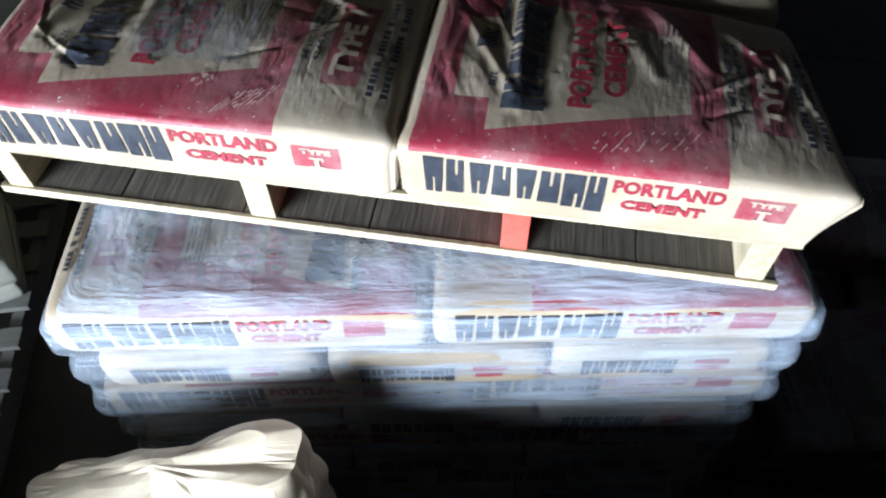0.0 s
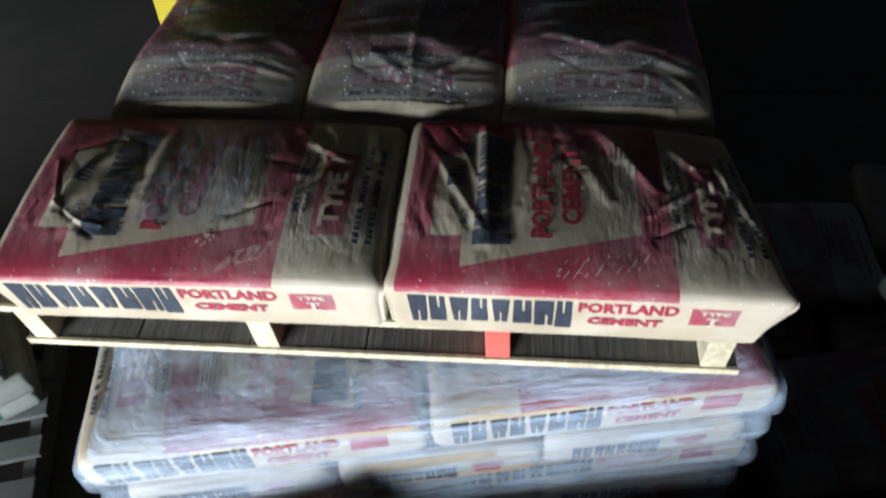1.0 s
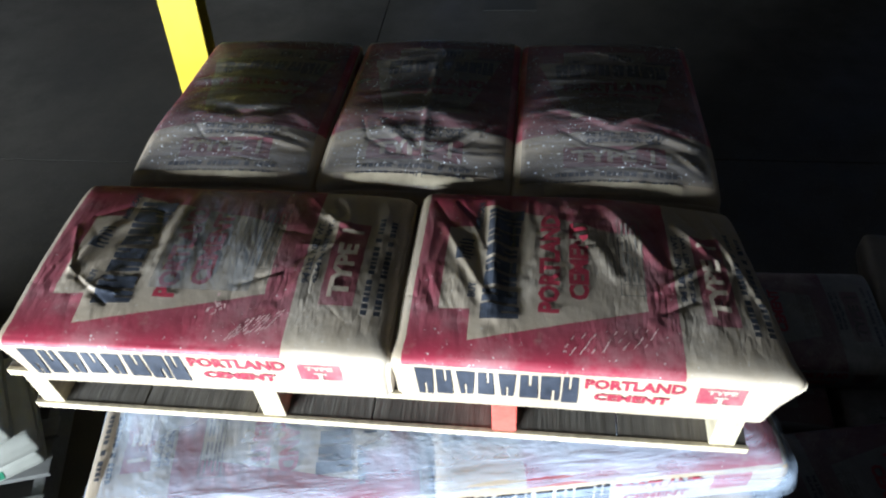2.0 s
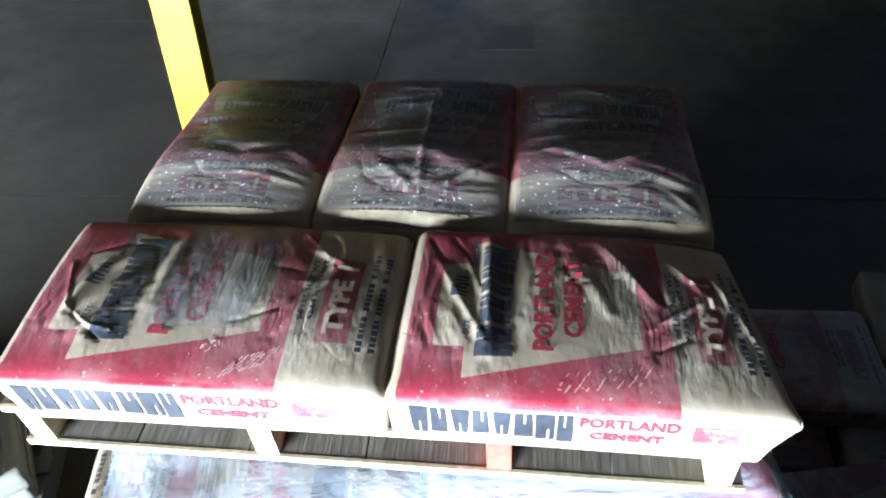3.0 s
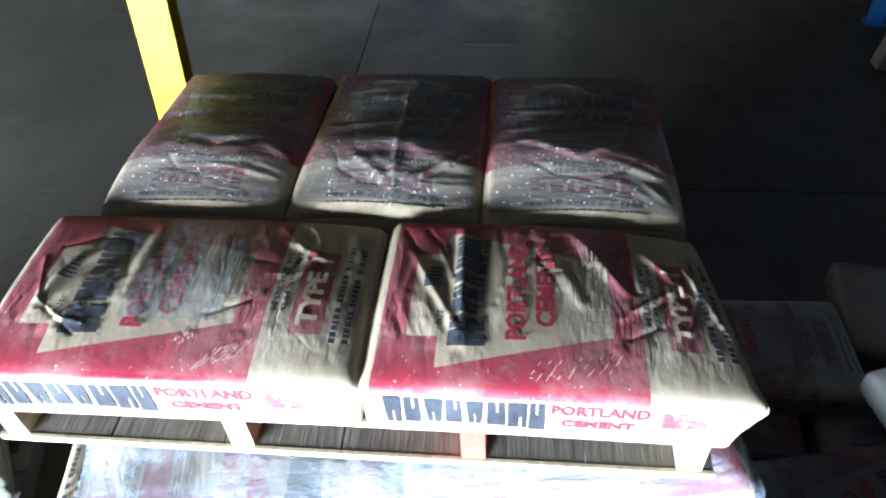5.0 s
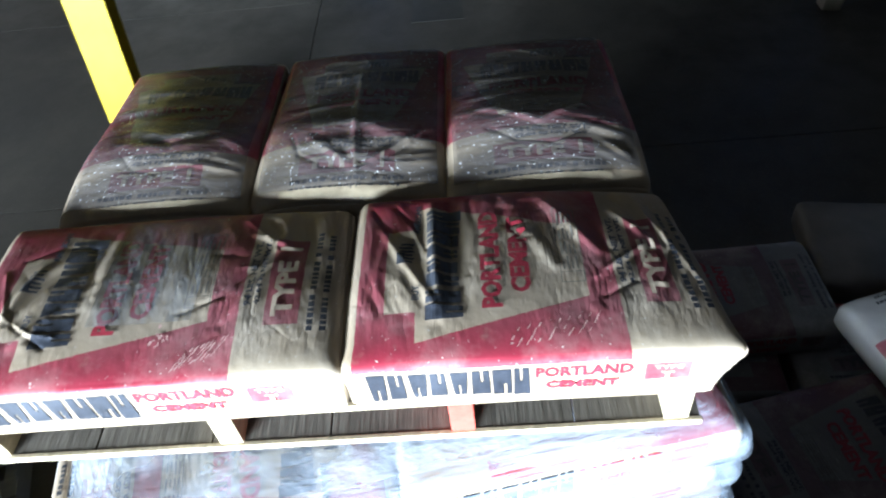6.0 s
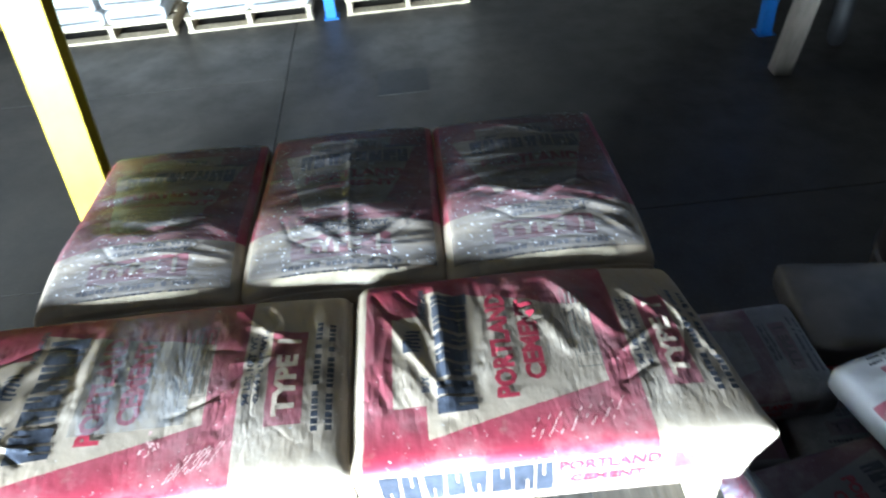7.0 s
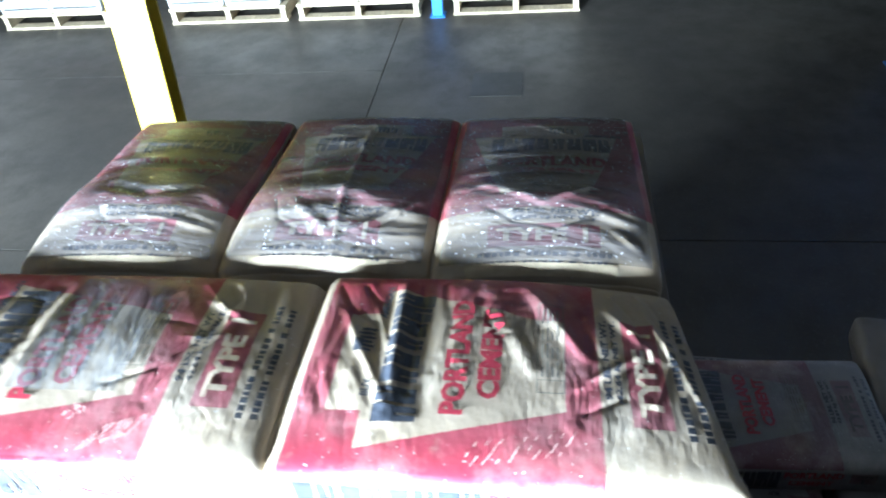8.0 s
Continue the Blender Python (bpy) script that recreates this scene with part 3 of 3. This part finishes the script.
FOLDS_D += arc([(0.4, 0.06), (0.46, 0.08), (0.5, 0.13), (0.51, 0.19), (0.49, 0.26), (0.44, 0.31), (0.38, 0.33)], -0.0036) + arc([(0.4, 0.1), (0.42, 0.15), (0.41, 0.22)], -0.0036) + arc([(0.34, 0.06), (0.32, 0.18), (0.35, 0.3)], 0.0042) + arc([(0.02, 0.17), (0.1, 0.2), (0.18, 0.18), (0.28, 0.26)], 0.0036) + arc([(0.18, 0.18), (0.25, 0.11), (0.3, 0.05)], -0.003) + arc([(0.36, 0.19), (0.45, 0.185), (0.57, 0.19)], 0.0024)
FOLDS_E += arc([(0.42, 0.08), (0.46, 0.13), (0.48, 0.2), (0.45, 0.26), (0.4, 0.31)], -0.003) + arc([(0.35, 0.03), (0.35, 0.15), (0.37, 0.32)], 0.0042) + arc([(0.38, 0.1), (0.39, 0.2), (0.37, 0.3)], -0.0036) + arc([(0.24, 0.06), (0.25, 0.18), (0.23, 0.3)], -0.0036) + arc([(0.05, 0.15), (0.12, 0.24), (0.16, 0.3)], 0.0036) + arc([(0.18, 0.05), (0.2, 0.2), (0.18, 0.32)], -0.003)
M_FLAP = plain("creased_kraft_flap", (0.34, 0.28, 0.2), 0.6, grain=40, amount=0.3, bump=0.6)
LABEL = "dusty kraft cement sack, red and black print, on a pallet"
hero = ((1, FOLDS_A, pose(-0.325, 0.158, SZ, 0, 0, 0.5), 0.622), (2, FOLDS_B, pose(0.271, 0.16, SZ, 0, 0, -0.5), 0.555),
        (3, FOLDS_C, pose(-0.4, 0.626, SZ, 0, 0, -90), 0.53), (4, FOLDS_D, pose(-0.031, 0.628, SZ, 0, 0, -90.6), 0.53), (5, FOLDS_E, pose(0.331, 0.618, SZ, 0, 0, -90), 0.53))
SHAPES = {}
for (seed, folds, m, length), wrinkle in zip(hero, (0.0032, 0.0038, 0.0036, 0.0034, 0.0036)):
    bag = thing("cement_sack", m, LABEL, "cement sack", "sacks on the upper pallet")
    front = seed < 3
    SHAPES[seed] = shape = Sack(seed, wrinkle, folds, square=13.0 if front else 10.0, dome=0.012 if front else 0.018, taper=0.0 if front else 0.34, ridge=0.0 if front else 0.022, tuck={1: (0.1, 0.01), 2: (0.01, 0.17)}.get(seed, (0.03, 0.03)), skew=0.05 if seed == 2 else 0.0, fall={1: 0.014, 2: 0.03}.get(seed, 0.0))
    sack_parts(bag, shape, 230, 220, 0.005)
    if front:
        rng = random.Random(seed)
        scuffs = []
        for i in range(9):
            u, v = (0.25 if seed == 2 else 0.345) + 0.0155 * i * (1.0 if seed == 2 else 0.45), 0.012 + 0.0028 * i
            for j in range(5):
                if rng.random() < 0.7:
                    du, dv = 0.0045 * j + rng.uniform(-0.001, 0.001), 0.0075 * j
                    scuffs.append((u + du, u + du + rng.uniform(0.0012, 0.0028), v + dv, v + dv + 0.0072, 0.0045))
        if seed == 1:
            for i in range(14):
                u, v = 0.318 + rng.gauss(0, 0.007), 0.075 + rng.gauss(0, 0.012)
                scuffs.append((u, u + rng.uniform(0.001, 0.005), v, v + rng.uniform(0.002, 0.009), rng.uniform(-0.003, 0.003)))
        tagged(part("scuff_mark", shape.lay(bars(scuffs, 0.004), 0.0022), M_SCUFF, bag), "pale rubbed scuffs through the red print", kind="stuff")
    if not front:
        part("end_flap", shape.lay(bars([(0.553, 0.5735, 0.05, 0.3, 0.0)], 0.006), 0.002), M_FLAP, bag, "paler glued end flap", True)
    bag.scale = (length / BAG_L, 1.0 if front else 1.02, 1)

M_SCRAP = dusty_film()
bm = bars([(0.205, 0.36, 0.105, 0.35, 0.012)], 0.008)
scrap = tagged(new("plastic_scrap", mesh_of("plastic_scrap", SHAPES[1].lay(bm, 0.003), M_SCRAP, True)), "dusty grey translucent plastic scrap lying on a sack", "plastic film")
M_COVER = dusty_film("dusty_plastic_cover", (0.085, 0.08, 0.085), (0.8, 0.81, 0.85), 0.34, 0.68)
for seed, folds, m, length in hero[2:]:
    sheet = bars([(0.012, 0.552, 0.006, 0.356, 0.0)], 0.009)
    cover = tagged(new("plastic_cover", mesh_of("plastic_cover", SHAPES[seed].lay(sheet, 0.0045), M_COVER, True)), "dusty translucent plastic sheet clinging to a cement sack", "plastic film", "plastic sheets on the rear sacks")
    cover.matrix_world = m @ Matrix.Diagonal((length / BAG_L, 1.02, 1, 1))
scrap.matrix_world = hero[0][2] @ Matrix.Diagonal((0.622 / BAG_L, 1, 1, 1))

# ---- wrapped stack under the pallet ----
STACK = pose(-0.035, 0.36, 0, 0, 0, 10.5) @ Matrix.Diagonal((1.01, 1, 1, 1))
lower = thing("cement_sack", Matrix(), "kraft paper cement sack with red print under clear wrap", "cement sack", "sacks in the wrapped stack")
sack_parts(lower, Sack(8, 0.003, dome=0.003, square=6.5), 36, 56, 0.02)
rng = random.Random(4)
LAYERS, RISE = 10, 0.1145
for k in range(LAYERS):
    z = 1.285 - RISE * (k + 1) - 0.012
    flip = k % 2
    for i in range(5):
        if i < 2:
            x, y, turn = -0.293 + 0.586 * i, -0.29 if not flip else 0.29, 180
        else:
            x, y, turn = -0.37 + 0.37 * (i - 2), 0.19 if not flip else -0.19, (90 if not flip else -90)
        m = STACK @ pose(x + rng.uniform(-0.006, 0.006), y + rng.uniform(-0.006, 0.006), z, 0, 0, turn + rng.uniform(-0.8, 0.8))
        if k == 0 and i == 0:
            lower.matrix_world = m
        else:
            copy_thing(lower, m)

# ---- yellow column ----
post = thing("yellow_column", pose(-1.462, 2.2, 0, 0, 5.4, 0), "bright yellow painted steel column, slightly leaning, on the floor", "column")
part("front_flange", block(-0.087, 0.087, 0.0, 0.012, 0.012, 4.7, 0.002), M_YELLOW, post)
part("web", block(-0.006, 0.006, 0.012, 0.09, 0.012, 4.7), M_YELLOW, post)
part("rear_flange", block(-0.087, 0.087, 0.09, 0.102, 0.012, 4.7, 0.002), M_YELLOW, post)
part("base_plate", block(-0.15, 0.15, -0.06, 0.16, 0.0, 0.012, 0.002), M_YELLOW, post)

# ---- far pallets ----
def far_pallet(x0, x1, y0, layers, seed):
    p = thing("wooden_pallet", pose(x0, y0, 0), "pale wooden pallet on the concrete floor", "pallet", "pallets along the far aisle")
    w = x1 - x0
    for i in range(3):
        part("stringer", block(0.01 + (w - 0.06) * i / 2, 0.05 + (w - 0.06) * i / 2, 0, 1.15, 0.018, 0.11, 0.002), M_WOOD, p)
    for j in range(7):
        part("deck_board", block(0, w, 0.175 * j, 0.175 * j + 0.1, 0.11, 0.128, 0.002), M_WOOD, p)
    for j in (0, 3, 6):
        part("bottom_board", block(0, w, 0.175 * j, 0.175 * j + 0.1, 0.0, 0.018, 0.002), M_WOOD, p)
    rng = random.Random(seed)
    for k in range(layers):
        for i in range(2):
            for j in range(2):
                m = pose(x0 + w * (0.26 + 0.48 * i) + rng.uniform(-0.02, 0.02), y0 + 0.27 + 0.58 * j, 0.13 + 0.12 * k, 0, 0, 90 + rng.uniform(-3, 3))
                copy_thing(far_sack, m)


far_sack = thing("white_sack", pose(-4.5, 5.3, 0.13, 0, 0, 90), "white paper sack with faint pink print on a pallet", "sack", "white sacks along the far aisle")
far_shape = Sack(12, 0.008, width=0.46)
skin = new("paper_skin", far_shape.mesh(24, 36, M_WHITE))
skin.parent = far_sack
part("pink_print", far_shape.lay(bars([(0.1, 0.16, 0.08, 0.38, 0.0), (0.22, 0.25, 0.12, 0.34, 0.0), (0.4, 0.48, 0.1, 0.36, 0.0)], 0.03), 0.004), plain("faded_pink_ink", (0.5, 0.3, 0.3), 0.6), far_sack, "faded pink bars of print")
for n, (a, b, high) in enumerate(((-4.24, -3.27, 1), (-2.73, -1.74, 3), (-1.65, -0.66, 3), (-0.4, 0.57, 3))):
    far_pallet(a, b, 5.0, high, n)
rack = thing("rack_upright", pose(-0.52, 4.98, 0), "blue painted steel rack upright", "rack")
part("shaft", block(-0.04, 0.04, 0, 0.07, 0.006, 4.9, 0.003), M_BLUE, rack)
part("foot_plate", block(-0.06, 0.06, -0.02, 0.1, 0.0, 0.006), M_BLUE, rack)


# ---- stretch wrap round the lower stack ----
def rounded(f, hx, hy, radius):
    """A point a fraction f along a rounded rectangle."""
    side, g = divmod(f * 4, 1)
    side = int(side) % 4
    a = math.radians(90 * side)
    half, deep = (hx, hy) if side % 2 == 0 else (hy, hx)
    if g < 0.86:
        p = (-(half - radius) + 2 * (half - radius) * g / 0.86, -deep)
    else:
        b = math.radians(90 * (g - 0.86) / 0.14)
        p = (half - radius + radius * math.sin(b), -deep + radius - radius * math.cos(b))
    return p[0] * math.cos(a) - p[1] * math.sin(a), p[0] * math.sin(a) + p[1] * math.cos(a)


def wrap_film(first, last):
    bm = bmesh.new()
    loops, count = [], 220
    levels = [(-0.3, 1.2945), (-0.14, 1.293), (-0.06, 1.287), (-0.02, 1.27), (0.004, 1.24), (0.01, 1.2)]
    z = 1.17
    while z > 0.16:
        k = (1.285 - z) / RISE
        levels.append((0.008 + 0.007 * math.cos(2 * math.pi * (k - 0.5)) - 0.006 * (k % 2 > 1), z))
        z -= 0.0143
    for out, z in levels[first:last]:
        hx, hy = 0.59 + out, 0.484 + out
        loop = []
        for i in range(count):
            x, y = rounded(i / count, hx, hy, 0.03)
            w = 0.005 * noise.noise(Vector((x * 2.5, y * 2.5, z * 16))) + 0.004 * noise.noise(Vector((x * 9, y * 9, z * 30)))
            d = Vector((x, y, 0)).normalized() * w
            loop.append(bm.verts.new((x + d.x, y + d.y, z if out < -0.1 else z + w * 0.3)))
        loops.append(loop)
    for a, b in zip(loops, loops[1:]):
        for i in range(count):
            bm.faces.new((a[i], b[i], b[(i + 1) % count], a[(i + 1) % count]))
    return bm


film = thing("stretch_wrap", STACK, "clear shiny stretch wrap round the sack stack", "plastic wrap")
part("top_sheet", wrap_film(0, 5), M_FILM, film, "clear film pulled over the top layer", True)
part("side_wrap", wrap_film(4, None), M_FILM, film, "streaky clear film wound round the sides", True)
base = thing("wooden_pallet", STACK @ pose(0, 0, 0), "pale wooden pallet under the wrapped stack", "pallet")
for x in (-0.56, 0.0, 0.56):
    part("stringer", block(x - 0.02, x + 0.02, -0.47, 0.47, 0.016, 0.105, 0.002), M_WOOD, base)
for i in range(6):
    y = -0.47 + 0.168 * i
    part("deck_board", block(-0.6, 0.6, y, y + 0.1, 0.105, 0.122, 0.002), M_WOOD, base)
    part("bottom_board", block(-0.6, 0.6, y, y + 0.1, 0.0, 0.016, 0.002), M_WOOD, base)


# ---- stack of grey sacks beside ----
LEFT = pose(-1.43, 0.4, 0, 0, 0, 16)
side_pallet = thing("wooden_pallet", LEFT, "grey weathered pallet with spaced boards on the floor", "pallet")
for i in range(9):
    y = -0.62 + 0.15 * i
    part("deck_board", block(-1.0, 0.0, y, y + 0.075, 0.105, 0.128, 0.003), M_SLAT, side_pallet)
for x in (-0.98, -0.52, -0.06):
    part("stringer", block(x, x + 0.04, -0.62, 0.655, 0.0, 0.105, 0.002), M_SLAT, side_pallet)
grey = thing("grey_sack", Matrix(), "grey paper sack with faded green print on a pallet", "sack", "grey sacks on the side pallet")
grey_shape = Sack(21, 0.005, width=0.4, height=0.1, dome=0.008)
skin = new("paper_skin", grey_shape.mesh(36, 48, M_GREYSACK))
skin.parent = grey
for u0, u1 in ((0.1, 0.32), (0.36, 0.46)):
    part("green_print", grey_shape.lay(bars([(u0 + 0.03 * i, u0 + 0.03 * i + 0.02, -0.07, -0.035, 0.008) for i in range(int((u1 - u0) / 0.03))], 0.02)), M_GREEN, grey, "faded green bars of print")
rng = random.Random(8)
for k in range(4):
    for i in range(2):
        for j in range(1):
            m = LEFT @ pose(0, 0, 0, 0, 0, 20) @ pose(-0.3 - 0.58 * i + rng.uniform(-0.02, 0.015) + 0.012 * (3 - k), 0.21 + 0.41 * j + rng.uniform(-0.02, 0.015), 0.129 + 0.094 * k, 0, 0, rng.uniform(-2, 2))
            if k == i == j == 0:
                grey.matrix_world = m
            else:
                copy_thing(grey, m)


# ---- empty sack in front of the stack ----
def crumpled(rows, seed, amount, freq, count=90, power=0.5):
    """An upright crumpled skin: rows of centre, half sizes, height and yaw."""
    bm, loops, o = bmesh.new(), [], seed * 3.7
    for cx, cy, hx, hy, z, yaw in rows:
        loop = []
        for i in range(count):
            a = 2 * math.pi * i / count
            c, q = math.cos(a), math.sin(a)
            x, y = math.copysign(abs(c) ** power, c) * hx, math.copysign(abs(q) ** power, q) * hy
            p = Vector((x, y, z)) * freq
            cell = noise.voronoi(p + Vector((o, 0, o)), distance_metric="DISTANCE")[0]
            w = amount * (cell[1] - cell[0]) * 1.2 + amount * noise.noise(p * 0.6 + Vector((0, o, 0)))
            k = 1 + w / max(0.05, math.hypot(x, y))
            x, y = x * k, y * k
            s, t = math.sin(yaw), math.cos(yaw)
            loop.append(bm.verts.new((cx + x * t - y * s, cy + x * s + y * t, max(0.0, z + w * 0.7 if z > 0 else 0.0))))
        loops.append(loop)
    for a, b in zip(loops, loops[1:]):
        for i in range(count):
            bm.faces.new((a[i], a[(i + 1) % count], b[(i + 1) % count], b[i]))
    return bm


rows = []
for i in range(46):
    f = i / 45
    z = 1.02 * f
    fat = 0.09 * (1 - f) + 0.055 + 0.03 * math.sin(math.pi * f)
    rows.append((-0.36 + 0.02 * f, -0.45 + 0.1 * f, 0.25 + 0.02 * math.sin(5 * f), fat, z, 0.18))
for f in (0.9, 0.7, 0.45, 0.2, 0.02, 0.0):
    rows.append((-0.34, -0.35, 0.26 * f, 0.055 * f, 1.02 + 0.045 * (1 - f * f), 0.18))
bm = crumpled(rows, 2, 0.04, 6.0, 120)
for v in bm.verts:
    v.co.z *= 1.06 + 0.35 * (v.co.x + 0.36)
paper = tagged(new("empty_sack", mesh_of("empty_sack", bm, M_PAPER)), "crumpled empty brown kraft paper sack leaning on the stack", "paper sack")

# ---- low stack on the other side ----
low_pallet = thing("wooden_pallet", pose(0.72, 0.08, 0, 0, 0, 3), "pale wooden pallet under a low sack stack", "pallet")
for x in (0.0, 0.53, 1.06):
    part("stringer", block(x, x + 0.04, 0, 1.0, 0.0, 0.1, 0.002), M_SLAT, low_pallet)
for i in range(7):
    part("deck_board", block(-0.02, 1.12, 0.15 * i, 0.15 * i + 0.1, 0.1, 0.12, 0.002), M_SLAT, low_pallet)
dusty = thing("cement_sack", pose(0.92, 0.79, 0.55, 0, 0, 2), "dusty cement sack with red print, shade put into its colours", "cement sack", "sacks in the low stack")
sack_parts(dusty, Sack(31, 0.005, height=0.11, dome=0.01), 40, 60, 0.02, M_SHADED)
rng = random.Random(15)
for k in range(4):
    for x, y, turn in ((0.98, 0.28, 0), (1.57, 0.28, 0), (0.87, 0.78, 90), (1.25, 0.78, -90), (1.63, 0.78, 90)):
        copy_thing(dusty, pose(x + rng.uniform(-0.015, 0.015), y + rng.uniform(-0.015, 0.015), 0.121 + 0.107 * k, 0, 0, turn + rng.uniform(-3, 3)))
brown = thing("brown_sack", pose(1.5, 0.93, 0.555, 0, 0, -8), "plain dark brown paper sack on the low stack", "sack")
skin = new("paper_skin", Sack(35, 0.006, height=0.11, dome=0.008).mesh(48, 64, plain("stained_brown_paper", (0.07, 0.059, 0.055), 0.7, grain=9, amount=0.35)))
skin.parent = brown
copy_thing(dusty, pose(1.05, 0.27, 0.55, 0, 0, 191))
white = thing("white_printed_sack", pose(1.4, 0.4, 0.67, 0, 0, 104), "torn white sack with pale red print lying on others", "sack")
sack_parts(white, Sack(41, 0.009, [(0.45, 0.05, 0.56, 0.2, 0.018, 0.02), (0.5, 0.3, 0.42, 0.2, 0.014, 0.015), (0.3, 0.1, 0.5, 0.3, -0.012, 0.02)], height=0.1), 60, 80, 0.015, M_PINKSACK)

# ---- drum with a white woven sack, tyres and uprights behind ----
drum = thing("dark_drum", pose(2.16, 1.42, 0), "dark brown plastic drum on the floor", "drum")
bm = bmesh.new()
profile = [(0.0, 0.0), (0.26, 0.0), (0.28, 0.02), (0.29, 0.25), (0.3, 0.27), (0.29, 0.29), (0.29, 0.55), (0.3, 0.57), (0.29, 0.59), (0.285, 0.82), (0.3, 0.83), (0.3, 0.86), (0.27, 0.865), (0.0, 0.855)]
rings = [[bm.verts.new((r * math.cos(2 * math.pi * i / 48), r * math.sin(2 * math.pi * i / 48), z)) for i in range(48)] for r, z in profile[1:-1]]
for a, b in zip(rings, rings[1:]):
    for i in range(48):
        bm.faces.new((a[i], a[(i + 1) % 48], b[(i + 1) % 48], b[i]))
bm.faces.new(rings[0][::-1])
bm.faces.new(rings[-1])
part("body", bm, M_DRUM, drum)
bm = bmesh.new()
bmesh.ops.create_cone(bm, cap_ends=True, segments=48, radius1=0.262, radius2=0.255, depth=0.01, matrix=Matrix.Translation((0, 0, 0.863)))
part("lid", bm, M_DRUM, drum)
rows = []
for i in range(30):
    f = i / 29
    rows.append((2.04 + 0.07 * f, 1.34 + 0.02 * f, 0.26 + 0.05 * math.sin(math.pi * f) - 0.04 * f, 0.25 + 0.04 * math.sin(math.pi * f) - 0.05 * f, 0.76 + 0.408 * f, 0.3))
for f in (0.85, 0.55, 0.2):
    rows.append((2.11, 1.36, 0.22 * f, 0.2 * f, 1.168 + 0.05 * (1 - f), 0.3))
woven = thing("white_woven_sack", Matrix(), "crumpled white woven plastic sack on a dark drum", "sack")
bm = crumpled(rows, 5, 0.03, 9.0, power=0.8)
part("bag", bm, M_WOVEN, woven, smooth=True)
for n, (dx, dy) in enumerate(((-0.005, 0.0), (0.02, -0.03))):
    curve = bpy.data.curves.new("twine", "CURVE")
    curve.dimensions, curve.bevel_depth = "3D", 0.004
    spline = curve.splines.new("NURBS")
    points = ((1.85, 1.26, 1.0), (1.82 + dx, 1.17 + dy, 0.93), (1.82 + dx, 1.16 + dy, 0.8), (1.83 + dx * 2, 1.16 + dy * 2, 0.66))
    spline.points.add(len(points) - 1)
    for p, c in zip(spline.points, points):
        p.co = (*c, 1)
    spline.use_endpoint_u = True
    tie = new("twine", curve)
    curve.materials.append(M_STRING)
    tie.parent = woven

upright = thing("rack_upright", pose(2.48, 3.95, 0), "blue painted steel rack upright on the floor", "rack")
part("shaft", block(-0.04, 0.04, 0, 0.07, 0.006, 4.9, 0.003), M_BLUE, upright)
part("foot_plate", block(-0.06, 0.06, -0.02, 0.1, 0.0, 0.006), M_BLUE, upright)
prop = tagged(new("timber_prop", mesh_of("timber_prop", block(-0.055, 0.055, 0, 0.1, 0.0, 2.6, 0.006), M_GREY)), "greyish timber prop leaning beside the rack", "timber")
prop.matrix_world = pose(2.36, 3.4, 0, 0, 8, 0)


def tyre(m):
    t = thing("rubber_tyre", m, "old black rubber tyre with grey rim on the floor", "tyre", "tyres by the rack")
    for name, big, small, wide, mat in (("tread", 0.19, 0.055, 1.0, M_RUBBER), ("rim", 0.12, 0.02, 1.6, M_GREY)):
        bm = bmesh.new()
        rings = [[bm.verts.new(((big + small * math.cos(b)) * math.cos(a), small * math.sin(b) * wide, (big + small * math.cos(b)) * math.sin(a))) for b in [2 * math.pi * j / 14 for j in range(14)]] for a in [2 * math.pi * i / 40 for i in range(40)]]
        for i in range(40):
            for j in range(14):
                bm.faces.new((rings[i][j], rings[i][(j + 1) % 14], rings[(i + 1) % 40][(j + 1) % 14], rings[(i + 1) % 40][j]))
        part(name, bm, mat, t, smooth=True)
    return t


first = tyre(pose(2.85, 3.75, 0.245, 0, 0, 60))
copy_thing(first, pose(3.1, 3.45, 0.245, 0, 0, 40))
copy_thing(first, pose(3.35, 3.8, 0.245, 0, 0, 75))
packet = thing("dark_red_packet", pose(-3.7, 5.2, 0.25, 0, 0, 8), "dark red flat packet on white sacks", "packet")
part("body", block(-0.17, 0.17, -0.13, 0.13, 0.0, 0.05, 0.012), plain("dark_red_wrap", (0.2, 0.02, 0.03), 0.4), packet)
part("band", block(-0.02, 0.02, -0.131, 0.131, 0.0, 0.052, 0.006), M_RUBBER, packet, "dark band")
